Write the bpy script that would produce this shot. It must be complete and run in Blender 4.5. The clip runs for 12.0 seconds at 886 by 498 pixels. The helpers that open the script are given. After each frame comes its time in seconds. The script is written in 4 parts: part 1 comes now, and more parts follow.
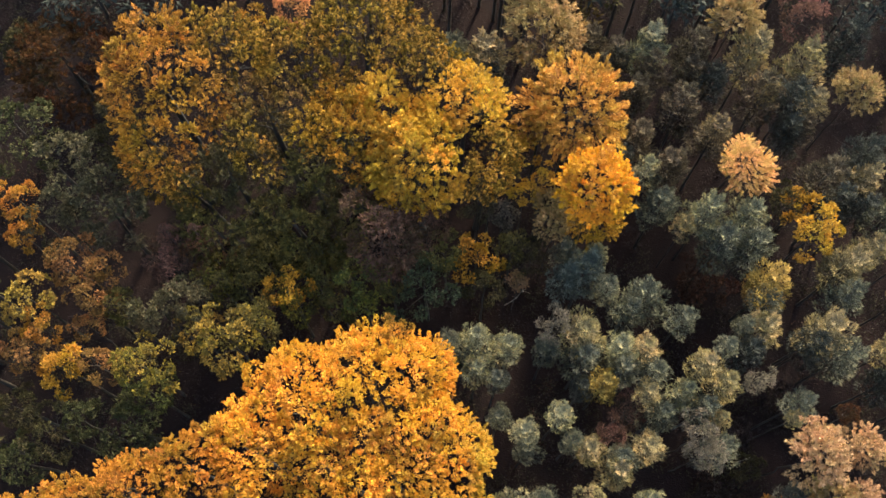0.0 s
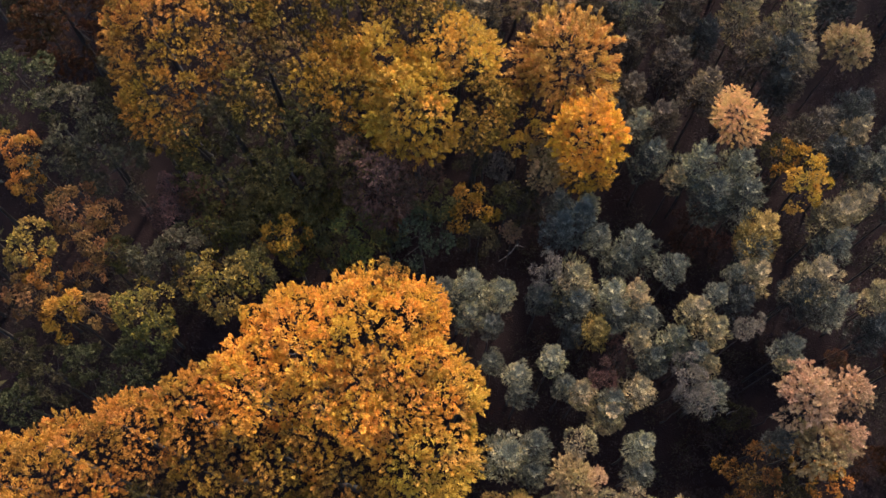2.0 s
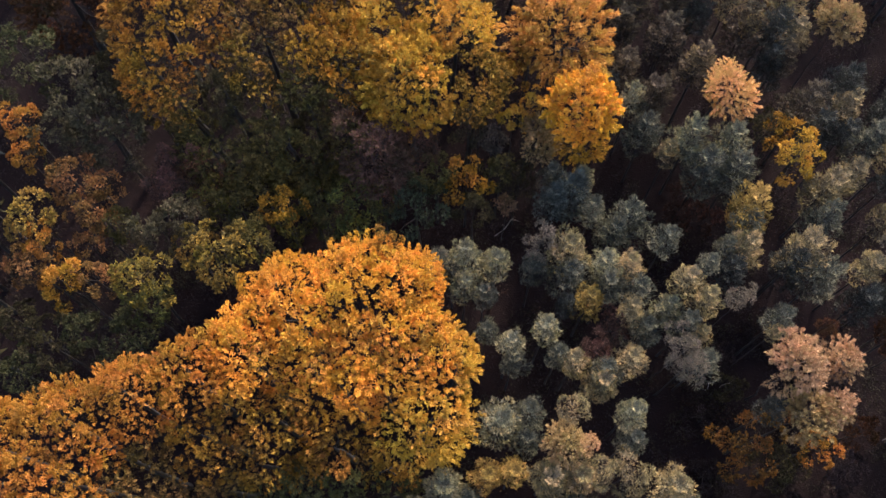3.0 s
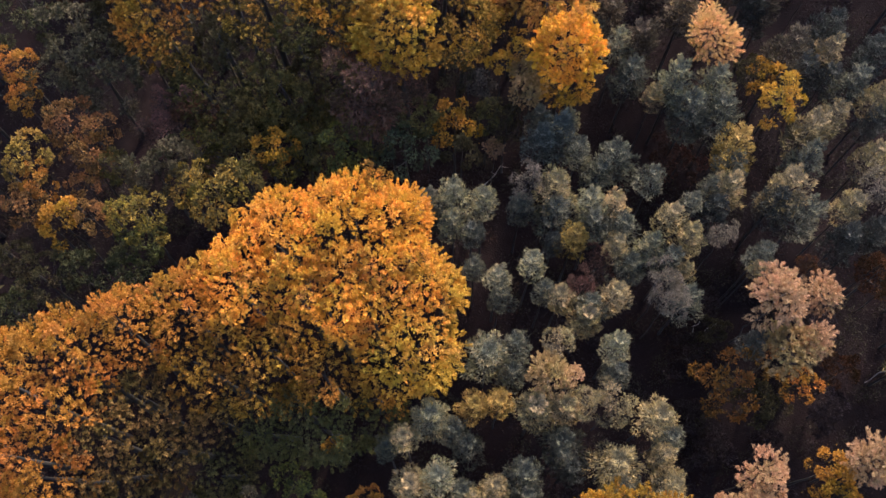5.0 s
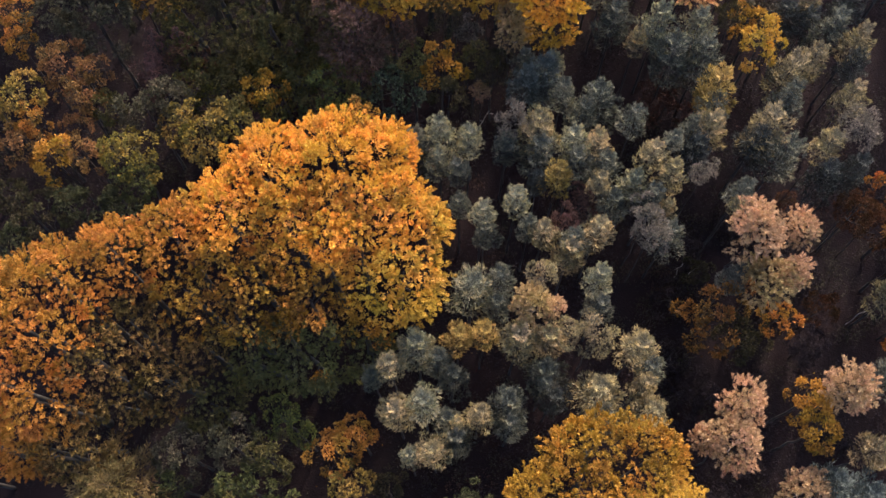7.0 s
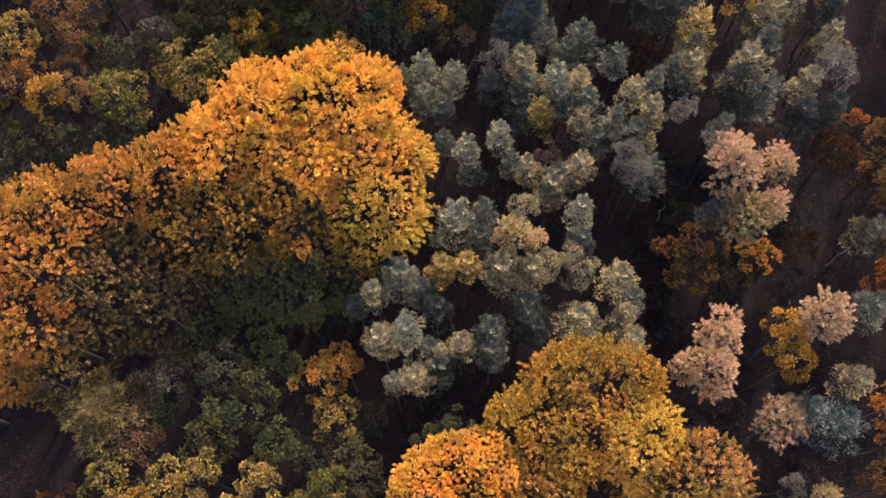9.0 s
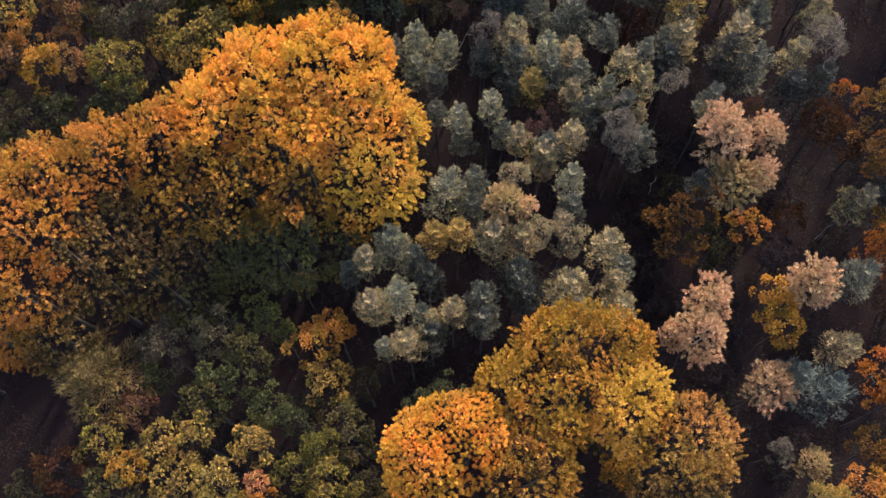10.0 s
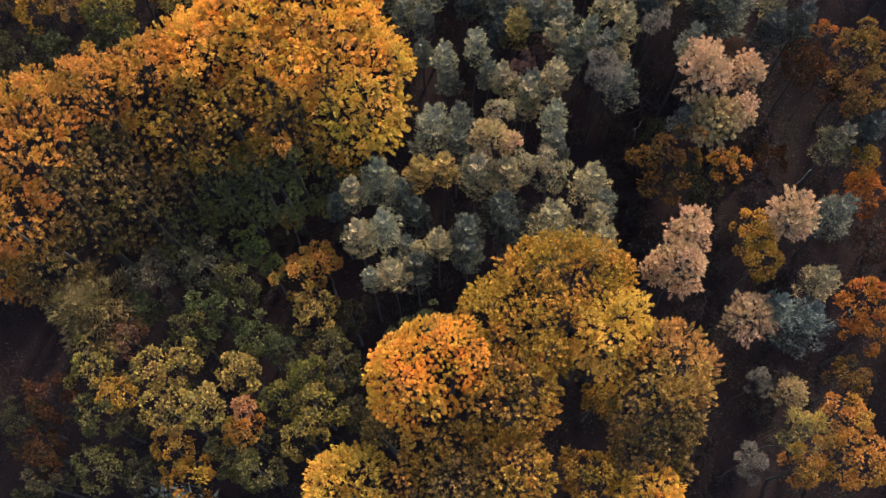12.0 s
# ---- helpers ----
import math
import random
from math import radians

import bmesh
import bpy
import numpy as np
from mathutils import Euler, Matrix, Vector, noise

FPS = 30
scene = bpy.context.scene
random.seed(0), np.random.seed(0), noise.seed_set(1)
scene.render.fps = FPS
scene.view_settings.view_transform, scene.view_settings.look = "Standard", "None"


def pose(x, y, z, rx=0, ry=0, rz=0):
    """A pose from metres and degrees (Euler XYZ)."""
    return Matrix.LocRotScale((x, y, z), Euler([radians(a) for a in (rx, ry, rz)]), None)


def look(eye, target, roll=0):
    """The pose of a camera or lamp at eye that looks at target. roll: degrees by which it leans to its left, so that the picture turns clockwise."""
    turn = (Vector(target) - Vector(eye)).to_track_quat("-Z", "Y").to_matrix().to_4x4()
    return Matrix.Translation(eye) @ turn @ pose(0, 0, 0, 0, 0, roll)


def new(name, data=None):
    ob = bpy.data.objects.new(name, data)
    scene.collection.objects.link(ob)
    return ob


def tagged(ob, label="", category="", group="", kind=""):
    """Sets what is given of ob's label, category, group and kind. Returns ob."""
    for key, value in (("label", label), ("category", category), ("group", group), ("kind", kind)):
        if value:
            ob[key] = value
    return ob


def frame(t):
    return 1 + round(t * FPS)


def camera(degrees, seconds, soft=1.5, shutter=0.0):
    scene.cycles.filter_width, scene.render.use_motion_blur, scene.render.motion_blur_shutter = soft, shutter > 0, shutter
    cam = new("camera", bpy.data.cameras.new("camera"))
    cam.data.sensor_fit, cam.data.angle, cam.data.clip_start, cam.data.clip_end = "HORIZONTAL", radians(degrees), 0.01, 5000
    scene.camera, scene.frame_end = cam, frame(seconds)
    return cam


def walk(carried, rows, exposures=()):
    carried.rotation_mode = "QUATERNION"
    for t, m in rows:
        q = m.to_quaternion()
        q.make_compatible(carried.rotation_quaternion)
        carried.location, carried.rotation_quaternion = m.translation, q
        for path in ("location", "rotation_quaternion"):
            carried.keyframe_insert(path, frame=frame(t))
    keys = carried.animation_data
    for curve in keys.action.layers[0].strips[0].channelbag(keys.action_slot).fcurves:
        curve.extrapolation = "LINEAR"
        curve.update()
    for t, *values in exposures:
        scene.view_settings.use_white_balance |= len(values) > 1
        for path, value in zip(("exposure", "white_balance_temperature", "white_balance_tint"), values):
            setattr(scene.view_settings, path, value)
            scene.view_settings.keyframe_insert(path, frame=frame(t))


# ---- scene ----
cam = camera(45.0, 12.0, soft=1.5)
METRES, EYE, TILT, LEAN, TURN = 36.0, 106.0, -72.56, 0.0, 0.0
ROWS = [
    (0.0, 0.0, 0.0, 0.0, -0.0, 0.0, 0.0),
    (0.5, 0.0035, -0.0099, -0.0279, 0.034, 0.021, -0.03),
    (1.0, 0.0074, -0.0203, -0.0608, 0.055, 0.048, -0.07),
    (1.5, 0.0114, -0.0312, -0.0947, 0.069, 0.09, -0.12),
    (2.0, 0.0177, -0.0442, -0.1327, 0.097, 0.131, -0.16),
    (2.5, 0.0251, -0.057, -0.1691, 0.145, 0.159, -0.21),
    (3.0, 0.0348, -0.0724, -0.209, 0.2, 0.2, -0.22),
    (5.0, 0.0711, -0.1263, -0.3665, 0.331, 0.283, -0.25),
    (5.5, 0.0802, -0.1397, -0.4063, 0.352, 0.331, -0.25),
    (6.0, 0.0918, -0.1529, -0.4499, 0.393, 0.372, -0.25),
    (6.5, 0.1012, -0.1649, -0.4902, 0.414, 0.407, -0.25),
    (7.0, 0.1109, -0.1781, -0.5356, 0.414, 0.476, -0.24),
    (9.0, 0.155, -0.2295, -0.7031, 0.476, 0.531, -0.26),
    (9.5, 0.1654, -0.2408, -0.7442, 0.483, 0.572, -0.29),
    (10.0, 0.176, -0.2536, -0.7871, 0.483, 0.593, -0.31),
    (10.5, 0.1854, -0.2647, -0.8269, 0.476, 0.607, -0.33),
    (11.0, 0.1953, -0.2763, -0.8688, 0.483, 0.586, -0.37),
    (11.5, 0.2035, -0.2869, -0.9103, 0.476, 0.607, -0.39),
    (12.0, 0.2135, -0.2995, -0.9538, 0.462, 0.607, -0.43),
]
EXPOSURES = [(0.0, 1.38, 6450, 3), (0.5, 1.19, 6200, 18), (1.0, 1.01, 5950, 20), (2.0, 0.95, 5900, 19), (3.0, 0.96, 5850, 19), (5.5, 1.08, 5720, 22), (6.0, 1.17, 5700, 23),
             (6.5, 1.07, 5750, 19), (7.2, 1.13, 5800, 20), (9.0, 1.24, 5850, 22), (9.5, 1.05, 5850, 15), (10.0, 1.16, 5800, 18),
             (10.5, 1.09, 5850, 13), (11.5, 1.17, 5700, 18), (12.0, 1.15, 5800, 12)]
walk(cam, [(t, pose(0, 0, EYE, TILT, LEAN, TURN) @ pose(METRES * x, METRES * y, METRES * z, 90 + pitch, roll, yaw)) for t, x, y, z, yaw, pitch, roll in ROWS],
     EXPOSURES)

# ---- sky and sun ----
SUN_HEIGHT, SUN_BEARING = 29.5, 22.0      # degrees above the horizon, degrees east of north
world = bpy.data.worlds.new("autumn_sky")
scene.world = world
world.use_nodes = True
sky = world.node_tree.nodes.new("ShaderNodeTexSky")
sky.sky_type, sky.sun_disc = "NISHITA", False
sky.sun_elevation, sky.sun_rotation = radians(SUN_HEIGHT), radians(SUN_BEARING)
sky.dust_density = 3.0
background = world.node_tree.nodes["Background"]
background.inputs["Strength"].default_value = 0.225
world.node_tree.links.new(sky.outputs[0], background.inputs["Color"])

sun = new("sun", bpy.data.lights.new("sun", "SUN"))
sun.data.energy, sun.data.angle, sun.data.color = 4.0, radians(5.0), (1.0, 0.85, 0.62)
bearing, height = radians(SUN_BEARING), radians(SUN_HEIGHT)
sun_way = Vector((math.sin(bearing) * math.cos(height), math.cos(bearing) * math.cos(height), math.sin(height)))
sun.matrix_world = look(sun_way * 150, (0, 0, 0))


# ---- materials ----
def material(name):
    m = bpy.data.materials.new(name)
    m.use_nodes = True
    nodes, links = m.node_tree.nodes, m.node_tree.links
    return m, nodes, links, nodes["Principled BSDF"]


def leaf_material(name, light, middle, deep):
    """Leaves: the outermost are the lightest, autumn colour with lit tips and shaded insides put into it; each one has
    its own shade, and slow patches of the deep colour go through the crown.
    """
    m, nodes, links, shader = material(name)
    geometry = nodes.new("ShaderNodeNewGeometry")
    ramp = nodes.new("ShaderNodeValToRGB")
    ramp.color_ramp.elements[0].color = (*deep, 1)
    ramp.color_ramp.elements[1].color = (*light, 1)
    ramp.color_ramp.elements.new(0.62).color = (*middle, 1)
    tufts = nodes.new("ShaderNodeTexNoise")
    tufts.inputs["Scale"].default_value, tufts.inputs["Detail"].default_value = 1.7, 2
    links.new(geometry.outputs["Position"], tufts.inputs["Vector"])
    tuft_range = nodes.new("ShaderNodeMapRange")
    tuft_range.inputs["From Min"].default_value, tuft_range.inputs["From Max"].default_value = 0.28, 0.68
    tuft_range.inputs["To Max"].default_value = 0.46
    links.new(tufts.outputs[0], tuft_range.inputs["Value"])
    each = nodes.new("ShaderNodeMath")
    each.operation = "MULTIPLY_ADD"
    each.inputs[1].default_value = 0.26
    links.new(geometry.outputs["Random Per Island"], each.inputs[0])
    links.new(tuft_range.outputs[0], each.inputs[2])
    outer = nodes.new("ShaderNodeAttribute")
    outer.attribute_name = "turned_lit"
    turned_lit = nodes.new("ShaderNodeMath")
    turned_lit.operation = "MULTIPLY_ADD"
    turned_lit.inputs[1].default_value = 0.48
    links.new(outer.outputs["Fac"], turned_lit.inputs[0])
    links.new(each.outputs[0], turned_lit.inputs[2])
    links.new(turned_lit.outputs[0], ramp.inputs[0])
    patches = nodes.new("ShaderNodeTexNoise")
    patches.inputs["Scale"].default_value, patches.inputs["Detail"].default_value = 0.35, 3
    links.new(geometry.outputs["Position"], patches.inputs["Vector"])
    spread = nodes.new("ShaderNodeMapRange")
    spread.inputs["From Min"].default_value, spread.inputs["From Max"].default_value = 0.48, 0.72
    spread.inputs["To Max"].default_value = 0.6
    links.new(patches.outputs[0], spread.inputs["Value"])
    mix = nodes.new("ShaderNodeMixRGB")
    mix.inputs["Color2"].default_value = (*deep, 1)
    links.new(spread.outputs[0], mix.inputs["Fac"])
    links.new(ramp.outputs[0], mix.inputs["Color1"])
    info = nodes.new("ShaderNodeObjectInfo")
    hue = nodes.new("ShaderNodeMapRange")
    hue.inputs["To Min"].default_value, hue.inputs["To Max"].default_value = 0.486, 0.514
    links.new(info.outputs["Random"], hue.inputs["Value"])
    value = nodes.new("ShaderNodeMapRange")
    value.inputs["To Min"].default_value, value.inputs["To Max"].default_value = 1.2, 0.8
    links.new(info.outputs["Random"], value.inputs["Value"])
    shift = nodes.new("ShaderNodeHueSaturation")
    links.new(hue.outputs[0], shift.inputs["Hue"])
    links.new(value.outputs[0], shift.inputs["Value"])
    links.new(mix.outputs[0], shift.inputs["Color"])
    links.new(shift.outputs[0], shader.inputs["Base Color"])
    shader.inputs["Roughness"].default_value = 0.62
    shader.inputs["Specular IOR Level"].default_value = 0.08
    through_light = nodes.new("ShaderNodeBsdfTranslucent")
    links.new(shift.outputs[0], through_light.inputs["Color"])
    both = nodes.new("ShaderNodeMixShader")
    both.inputs["Fac"].default_value = 0.25
    links.new(shader.outputs[0], both.inputs[1])
    links.new(through_light.outputs[0], both.inputs[2])
    links.new(both.outputs[0], nodes["Material Output"].inputs["Surface"])
    return m


# light, middle and deep tone; the deep ones carry shade's darkness and bluer cast
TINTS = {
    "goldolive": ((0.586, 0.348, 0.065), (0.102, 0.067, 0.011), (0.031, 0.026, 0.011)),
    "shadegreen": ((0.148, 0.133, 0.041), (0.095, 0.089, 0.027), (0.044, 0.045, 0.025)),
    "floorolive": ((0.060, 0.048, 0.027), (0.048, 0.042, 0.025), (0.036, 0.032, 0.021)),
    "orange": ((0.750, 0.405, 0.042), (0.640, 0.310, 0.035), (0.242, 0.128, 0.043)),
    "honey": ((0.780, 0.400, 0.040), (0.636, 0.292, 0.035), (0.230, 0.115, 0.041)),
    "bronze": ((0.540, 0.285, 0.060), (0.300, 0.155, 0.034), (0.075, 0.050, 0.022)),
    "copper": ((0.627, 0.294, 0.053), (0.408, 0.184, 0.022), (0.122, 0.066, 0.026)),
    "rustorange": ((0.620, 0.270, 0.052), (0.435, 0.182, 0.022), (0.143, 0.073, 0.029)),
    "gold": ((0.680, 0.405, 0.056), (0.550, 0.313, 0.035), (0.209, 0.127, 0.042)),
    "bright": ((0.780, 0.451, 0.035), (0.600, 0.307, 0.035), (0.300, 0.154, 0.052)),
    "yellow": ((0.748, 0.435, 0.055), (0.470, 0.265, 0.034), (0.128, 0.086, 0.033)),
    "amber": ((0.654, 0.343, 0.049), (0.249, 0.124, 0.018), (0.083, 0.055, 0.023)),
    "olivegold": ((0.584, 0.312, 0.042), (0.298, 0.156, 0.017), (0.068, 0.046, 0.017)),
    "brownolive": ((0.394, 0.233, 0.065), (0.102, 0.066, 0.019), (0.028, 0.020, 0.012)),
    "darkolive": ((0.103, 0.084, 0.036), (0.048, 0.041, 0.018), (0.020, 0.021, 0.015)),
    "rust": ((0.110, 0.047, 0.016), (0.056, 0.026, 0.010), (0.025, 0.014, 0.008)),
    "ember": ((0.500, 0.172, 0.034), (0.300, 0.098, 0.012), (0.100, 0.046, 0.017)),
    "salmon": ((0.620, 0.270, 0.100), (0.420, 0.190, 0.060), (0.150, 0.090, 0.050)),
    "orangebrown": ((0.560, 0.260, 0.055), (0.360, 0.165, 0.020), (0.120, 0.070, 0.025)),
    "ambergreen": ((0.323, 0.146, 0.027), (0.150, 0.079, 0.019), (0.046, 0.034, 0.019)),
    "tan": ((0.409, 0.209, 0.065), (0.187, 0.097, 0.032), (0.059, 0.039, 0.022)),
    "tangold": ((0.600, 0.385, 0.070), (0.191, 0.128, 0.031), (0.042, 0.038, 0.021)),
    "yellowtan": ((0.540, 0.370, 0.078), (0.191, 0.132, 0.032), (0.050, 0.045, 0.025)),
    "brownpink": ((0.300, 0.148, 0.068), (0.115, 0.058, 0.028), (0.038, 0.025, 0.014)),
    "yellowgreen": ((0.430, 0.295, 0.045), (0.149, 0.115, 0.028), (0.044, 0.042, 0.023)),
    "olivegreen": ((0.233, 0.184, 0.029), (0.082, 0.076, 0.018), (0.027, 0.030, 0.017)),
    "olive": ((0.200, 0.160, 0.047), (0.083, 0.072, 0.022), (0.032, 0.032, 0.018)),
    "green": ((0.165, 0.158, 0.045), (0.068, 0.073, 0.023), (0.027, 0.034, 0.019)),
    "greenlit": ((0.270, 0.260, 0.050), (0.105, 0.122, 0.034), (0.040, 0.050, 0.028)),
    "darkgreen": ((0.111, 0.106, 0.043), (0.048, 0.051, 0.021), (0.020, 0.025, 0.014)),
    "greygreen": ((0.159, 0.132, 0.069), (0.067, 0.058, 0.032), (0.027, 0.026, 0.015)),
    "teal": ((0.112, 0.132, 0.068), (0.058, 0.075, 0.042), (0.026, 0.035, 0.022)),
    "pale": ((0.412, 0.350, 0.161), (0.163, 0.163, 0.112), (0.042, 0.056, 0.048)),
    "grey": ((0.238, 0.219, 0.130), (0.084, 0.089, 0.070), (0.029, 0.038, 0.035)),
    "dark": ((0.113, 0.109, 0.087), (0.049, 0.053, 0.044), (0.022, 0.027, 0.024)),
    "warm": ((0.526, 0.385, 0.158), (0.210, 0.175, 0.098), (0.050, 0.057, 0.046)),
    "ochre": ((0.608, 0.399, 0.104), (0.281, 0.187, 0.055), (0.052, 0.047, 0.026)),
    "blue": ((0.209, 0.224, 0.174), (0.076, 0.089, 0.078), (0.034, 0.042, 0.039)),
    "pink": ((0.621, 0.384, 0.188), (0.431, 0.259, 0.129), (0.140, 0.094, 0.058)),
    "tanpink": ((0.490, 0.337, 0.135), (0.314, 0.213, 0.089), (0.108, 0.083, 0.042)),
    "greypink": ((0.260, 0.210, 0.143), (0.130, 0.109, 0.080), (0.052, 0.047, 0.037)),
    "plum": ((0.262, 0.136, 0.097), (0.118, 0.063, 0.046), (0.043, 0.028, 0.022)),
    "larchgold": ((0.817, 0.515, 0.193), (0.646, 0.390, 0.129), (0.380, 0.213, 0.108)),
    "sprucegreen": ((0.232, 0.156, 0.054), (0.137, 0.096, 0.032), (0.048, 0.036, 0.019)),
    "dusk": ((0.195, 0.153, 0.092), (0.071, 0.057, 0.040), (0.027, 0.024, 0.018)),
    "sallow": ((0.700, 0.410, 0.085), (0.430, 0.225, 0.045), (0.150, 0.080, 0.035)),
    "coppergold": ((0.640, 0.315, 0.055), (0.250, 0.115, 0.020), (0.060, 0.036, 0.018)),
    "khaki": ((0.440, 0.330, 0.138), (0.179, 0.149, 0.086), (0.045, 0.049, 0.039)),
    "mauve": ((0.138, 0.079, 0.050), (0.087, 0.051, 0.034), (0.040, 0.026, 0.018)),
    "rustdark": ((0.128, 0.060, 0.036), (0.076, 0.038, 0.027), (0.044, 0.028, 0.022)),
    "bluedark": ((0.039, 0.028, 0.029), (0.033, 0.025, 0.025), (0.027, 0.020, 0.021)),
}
LEAVES = {name: leaf_material("leaves_" + name, *colours) for name, colours in TINTS.items()}

WORDS = {
    "goldolive": "golden olive autumn", "dusk": "brownish grey", "coppergold": "copper and gold autumn", "sallow": "pale ochre-gold autumn",
    "shadegreen": "shaded olive-green", "floorolive": "dark olive",
    "orange": "glowing orange autumn", "copper": "copper-orange autumn", "rustorange": "rusty orange autumn", "gold": "golden autumn",
    "honey": "honey-gold autumn", "bronze": "bronze-brown autumn", "bright": "bright yellow-gold autumn", "yellow": "mellow yellow autumn", "amber": "amber-brown autumn", "olivegold": "olive-gold autumn",
    "brownolive": "brownish olive autumn", "darkolive": "dark olive", "rust": "dull rust-brown", "ember": "ember red-orange", "salmon": "salmon-pink and orange",
    "orangebrown": "orange-brown autumn", "ambergreen": "amber and green mixed", "tan": "tan-brown autumn", "tangold": "tan and gold autumn",
    "yellowtan": "pale yellow-tan", "brownpink": "pinkish brown", "yellowgreen": "yellow-green", "olivegreen": "olive-green", "olive": "dull olive",
    "green": "still green", "greenlit": "fresh green and yellow", "darkgreen": "dark green", "greygreen": "grey-green", "teal": "dark bluish green",
    "pale": "pale grey-green", "grey": "grey-green", "dark": "dark grey-green", "warm": "grey-green and tan", "ochre": "ochre-yellow", "blue": "bluish grey",
    "pink": "pale pinkish tan", "tanpink": "dusty tan-pink", "greypink": "greyish pink", "plum": "dull plum-brown", "mauve": "dark mauve-brown",
    "larchgold": "pale orange", "khaki": "khaki-grey", "sprucegreen": "olive-green", "rustdark": "dark rust-red", "bluedark": "dark bluish",
}


def bark_material(name, light, deep, scale=9.0):
    m, nodes, links, shader = material(name)
    place = nodes.new("ShaderNodeTexCoord")
    stretch = nodes.new("ShaderNodeMapping")
    stretch.inputs["Scale"].default_value = (1, 1, 0.25)
    links.new(place.outputs["Object"], stretch.inputs["Vector"])
    grain = nodes.new("ShaderNodeTexNoise")
    grain.inputs["Scale"].default_value, grain.inputs["Detail"].default_value = scale, 8
    links.new(stretch.outputs[0], grain.inputs["Vector"])
    ramp = nodes.new("ShaderNodeValToRGB")
    ramp.color_ramp.elements[0].position, ramp.color_ramp.elements[1].position = 0.35, 0.65
    ramp.color_ramp.elements[0].color, ramp.color_ramp.elements[1].color = (*deep, 1), (*light, 1)
    links.new(grain.outputs[0], ramp.inputs[0])
    links.new(ramp.outputs[0], shader.inputs["Base Color"])
    relief = nodes.new("ShaderNodeBump")
    relief.inputs["Strength"].default_value, relief.inputs["Distance"].default_value = 0.7, 0.03
    links.new(grain.outputs[0], relief.inputs["Height"])
    links.new(relief.outputs[0], shader.inputs["Normal"])
    shader.inputs["Roughness"].default_value = 0.9
    return m


BARK = {
    "beech": bark_material("bark_beech", (0.034, 0.029, 0.024), (0.020, 0.017, 0.015)),
    "oak": bark_material("bark_oak", (0.060, 0.048, 0.038), (0.030, 0.025, 0.020)),
    "pine": bark_material("bark_pine", (0.050, 0.040, 0.034), (0.028, 0.023, 0.020)),
    "dead": bark_material("bark_dead", (0.50, 0.44, 0.38), (0.26, 0.22, 0.19), 5.0),
    "pale": bark_material("bark_pale", (0.46, 0.36, 0.27), (0.24, 0.18, 0.13), 5.0),
    # birch bark kept dark: the shade around the trunks is in its colour
    "birch": bark_material("bark_birch", (0.055, 0.046, 0.038), (0.032, 0.027, 0.022), 5.0),
}


def litter_material():
    """Forest floor: dark fallen leaves and soil with mossy and reddish patches, near black to put the wood's deep shade
    into it.
    """
    m, nodes, links, shader = material("leaf_litter")
    place = nodes.new("ShaderNodeTexCoord")
    flakes = nodes.new("ShaderNodeTexVoronoi")
    flakes.inputs["Scale"].default_value = 7.0
    patches = nodes.new("ShaderNodeTexNoise")
    patches.inputs["Scale"].default_value, patches.inputs["Detail"].default_value = 0.22, 6
    for node in (flakes, patches):
        links.new(place.outputs["Object"], node.inputs["Vector"])
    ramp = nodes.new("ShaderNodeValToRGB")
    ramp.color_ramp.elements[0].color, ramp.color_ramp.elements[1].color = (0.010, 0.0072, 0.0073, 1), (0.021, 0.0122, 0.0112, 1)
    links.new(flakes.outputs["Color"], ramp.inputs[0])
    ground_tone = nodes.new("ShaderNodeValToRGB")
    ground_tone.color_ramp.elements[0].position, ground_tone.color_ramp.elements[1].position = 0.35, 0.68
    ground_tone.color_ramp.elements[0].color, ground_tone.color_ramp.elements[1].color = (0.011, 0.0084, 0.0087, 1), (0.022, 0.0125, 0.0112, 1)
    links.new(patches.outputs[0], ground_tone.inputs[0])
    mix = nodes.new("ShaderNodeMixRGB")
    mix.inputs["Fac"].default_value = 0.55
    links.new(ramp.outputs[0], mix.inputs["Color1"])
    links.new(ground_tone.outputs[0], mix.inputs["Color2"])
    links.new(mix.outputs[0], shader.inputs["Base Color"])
    relief = nodes.new("ShaderNodeBump")
    relief.inputs["Strength"].default_value, relief.inputs["Distance"].default_value = 0.8, 0.05
    links.new(flakes.outputs["Distance"], relief.inputs["Height"])
    links.new(relief.outputs[0], shader.inputs["Normal"])
    shader.inputs["Roughness"].default_value = 0.95
    shader.inputs["Specular IOR Level"].default_value = 0.08
    return m


LITTER = litter_material()

# ---- forest floor ----
rng = np.random.default_rng(7)


def swell(x, y):
    """Height of the gently uneven floor."""
    fade = math.exp(-((x - 4) ** 2 + (y - 14) ** 2) / 130.0 ** 2)
    return fade * (0.35 * noise.noise((x * 0.06, y * 0.06, 0.3)) + 0.10 * noise.noise((x * 0.35, y * 0.35, 2.0))) - 0.1


def build_ground():
    steps = sorted({*np.linspace(-80, 80, 101).round(2).tolist(), *(s * d for s in (-1, 1) for d in (100, 140, 220, 400, 900, 2500))})
    verts = [(x, y, swell(x, y)) for y in steps for x in steps]
    n = len(steps)
    faces = [(j * n + i, j * n + i + 1, (j + 1) * n + i + 1, (j + 1) * n + i) for j in range(n - 1) for i in range(n - 1)]
    mesh = bpy.data.meshes.new("ground")
    mesh.from_pydata(verts, [], faces)
    mesh.shade_smooth()
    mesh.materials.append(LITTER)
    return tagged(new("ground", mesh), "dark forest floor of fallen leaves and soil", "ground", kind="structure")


build_ground()


# ---- foliage meshes ----
def unit(v):
    return v / np.maximum(np.linalg.norm(v, axis=-1, keepdims=True), 1e-6)


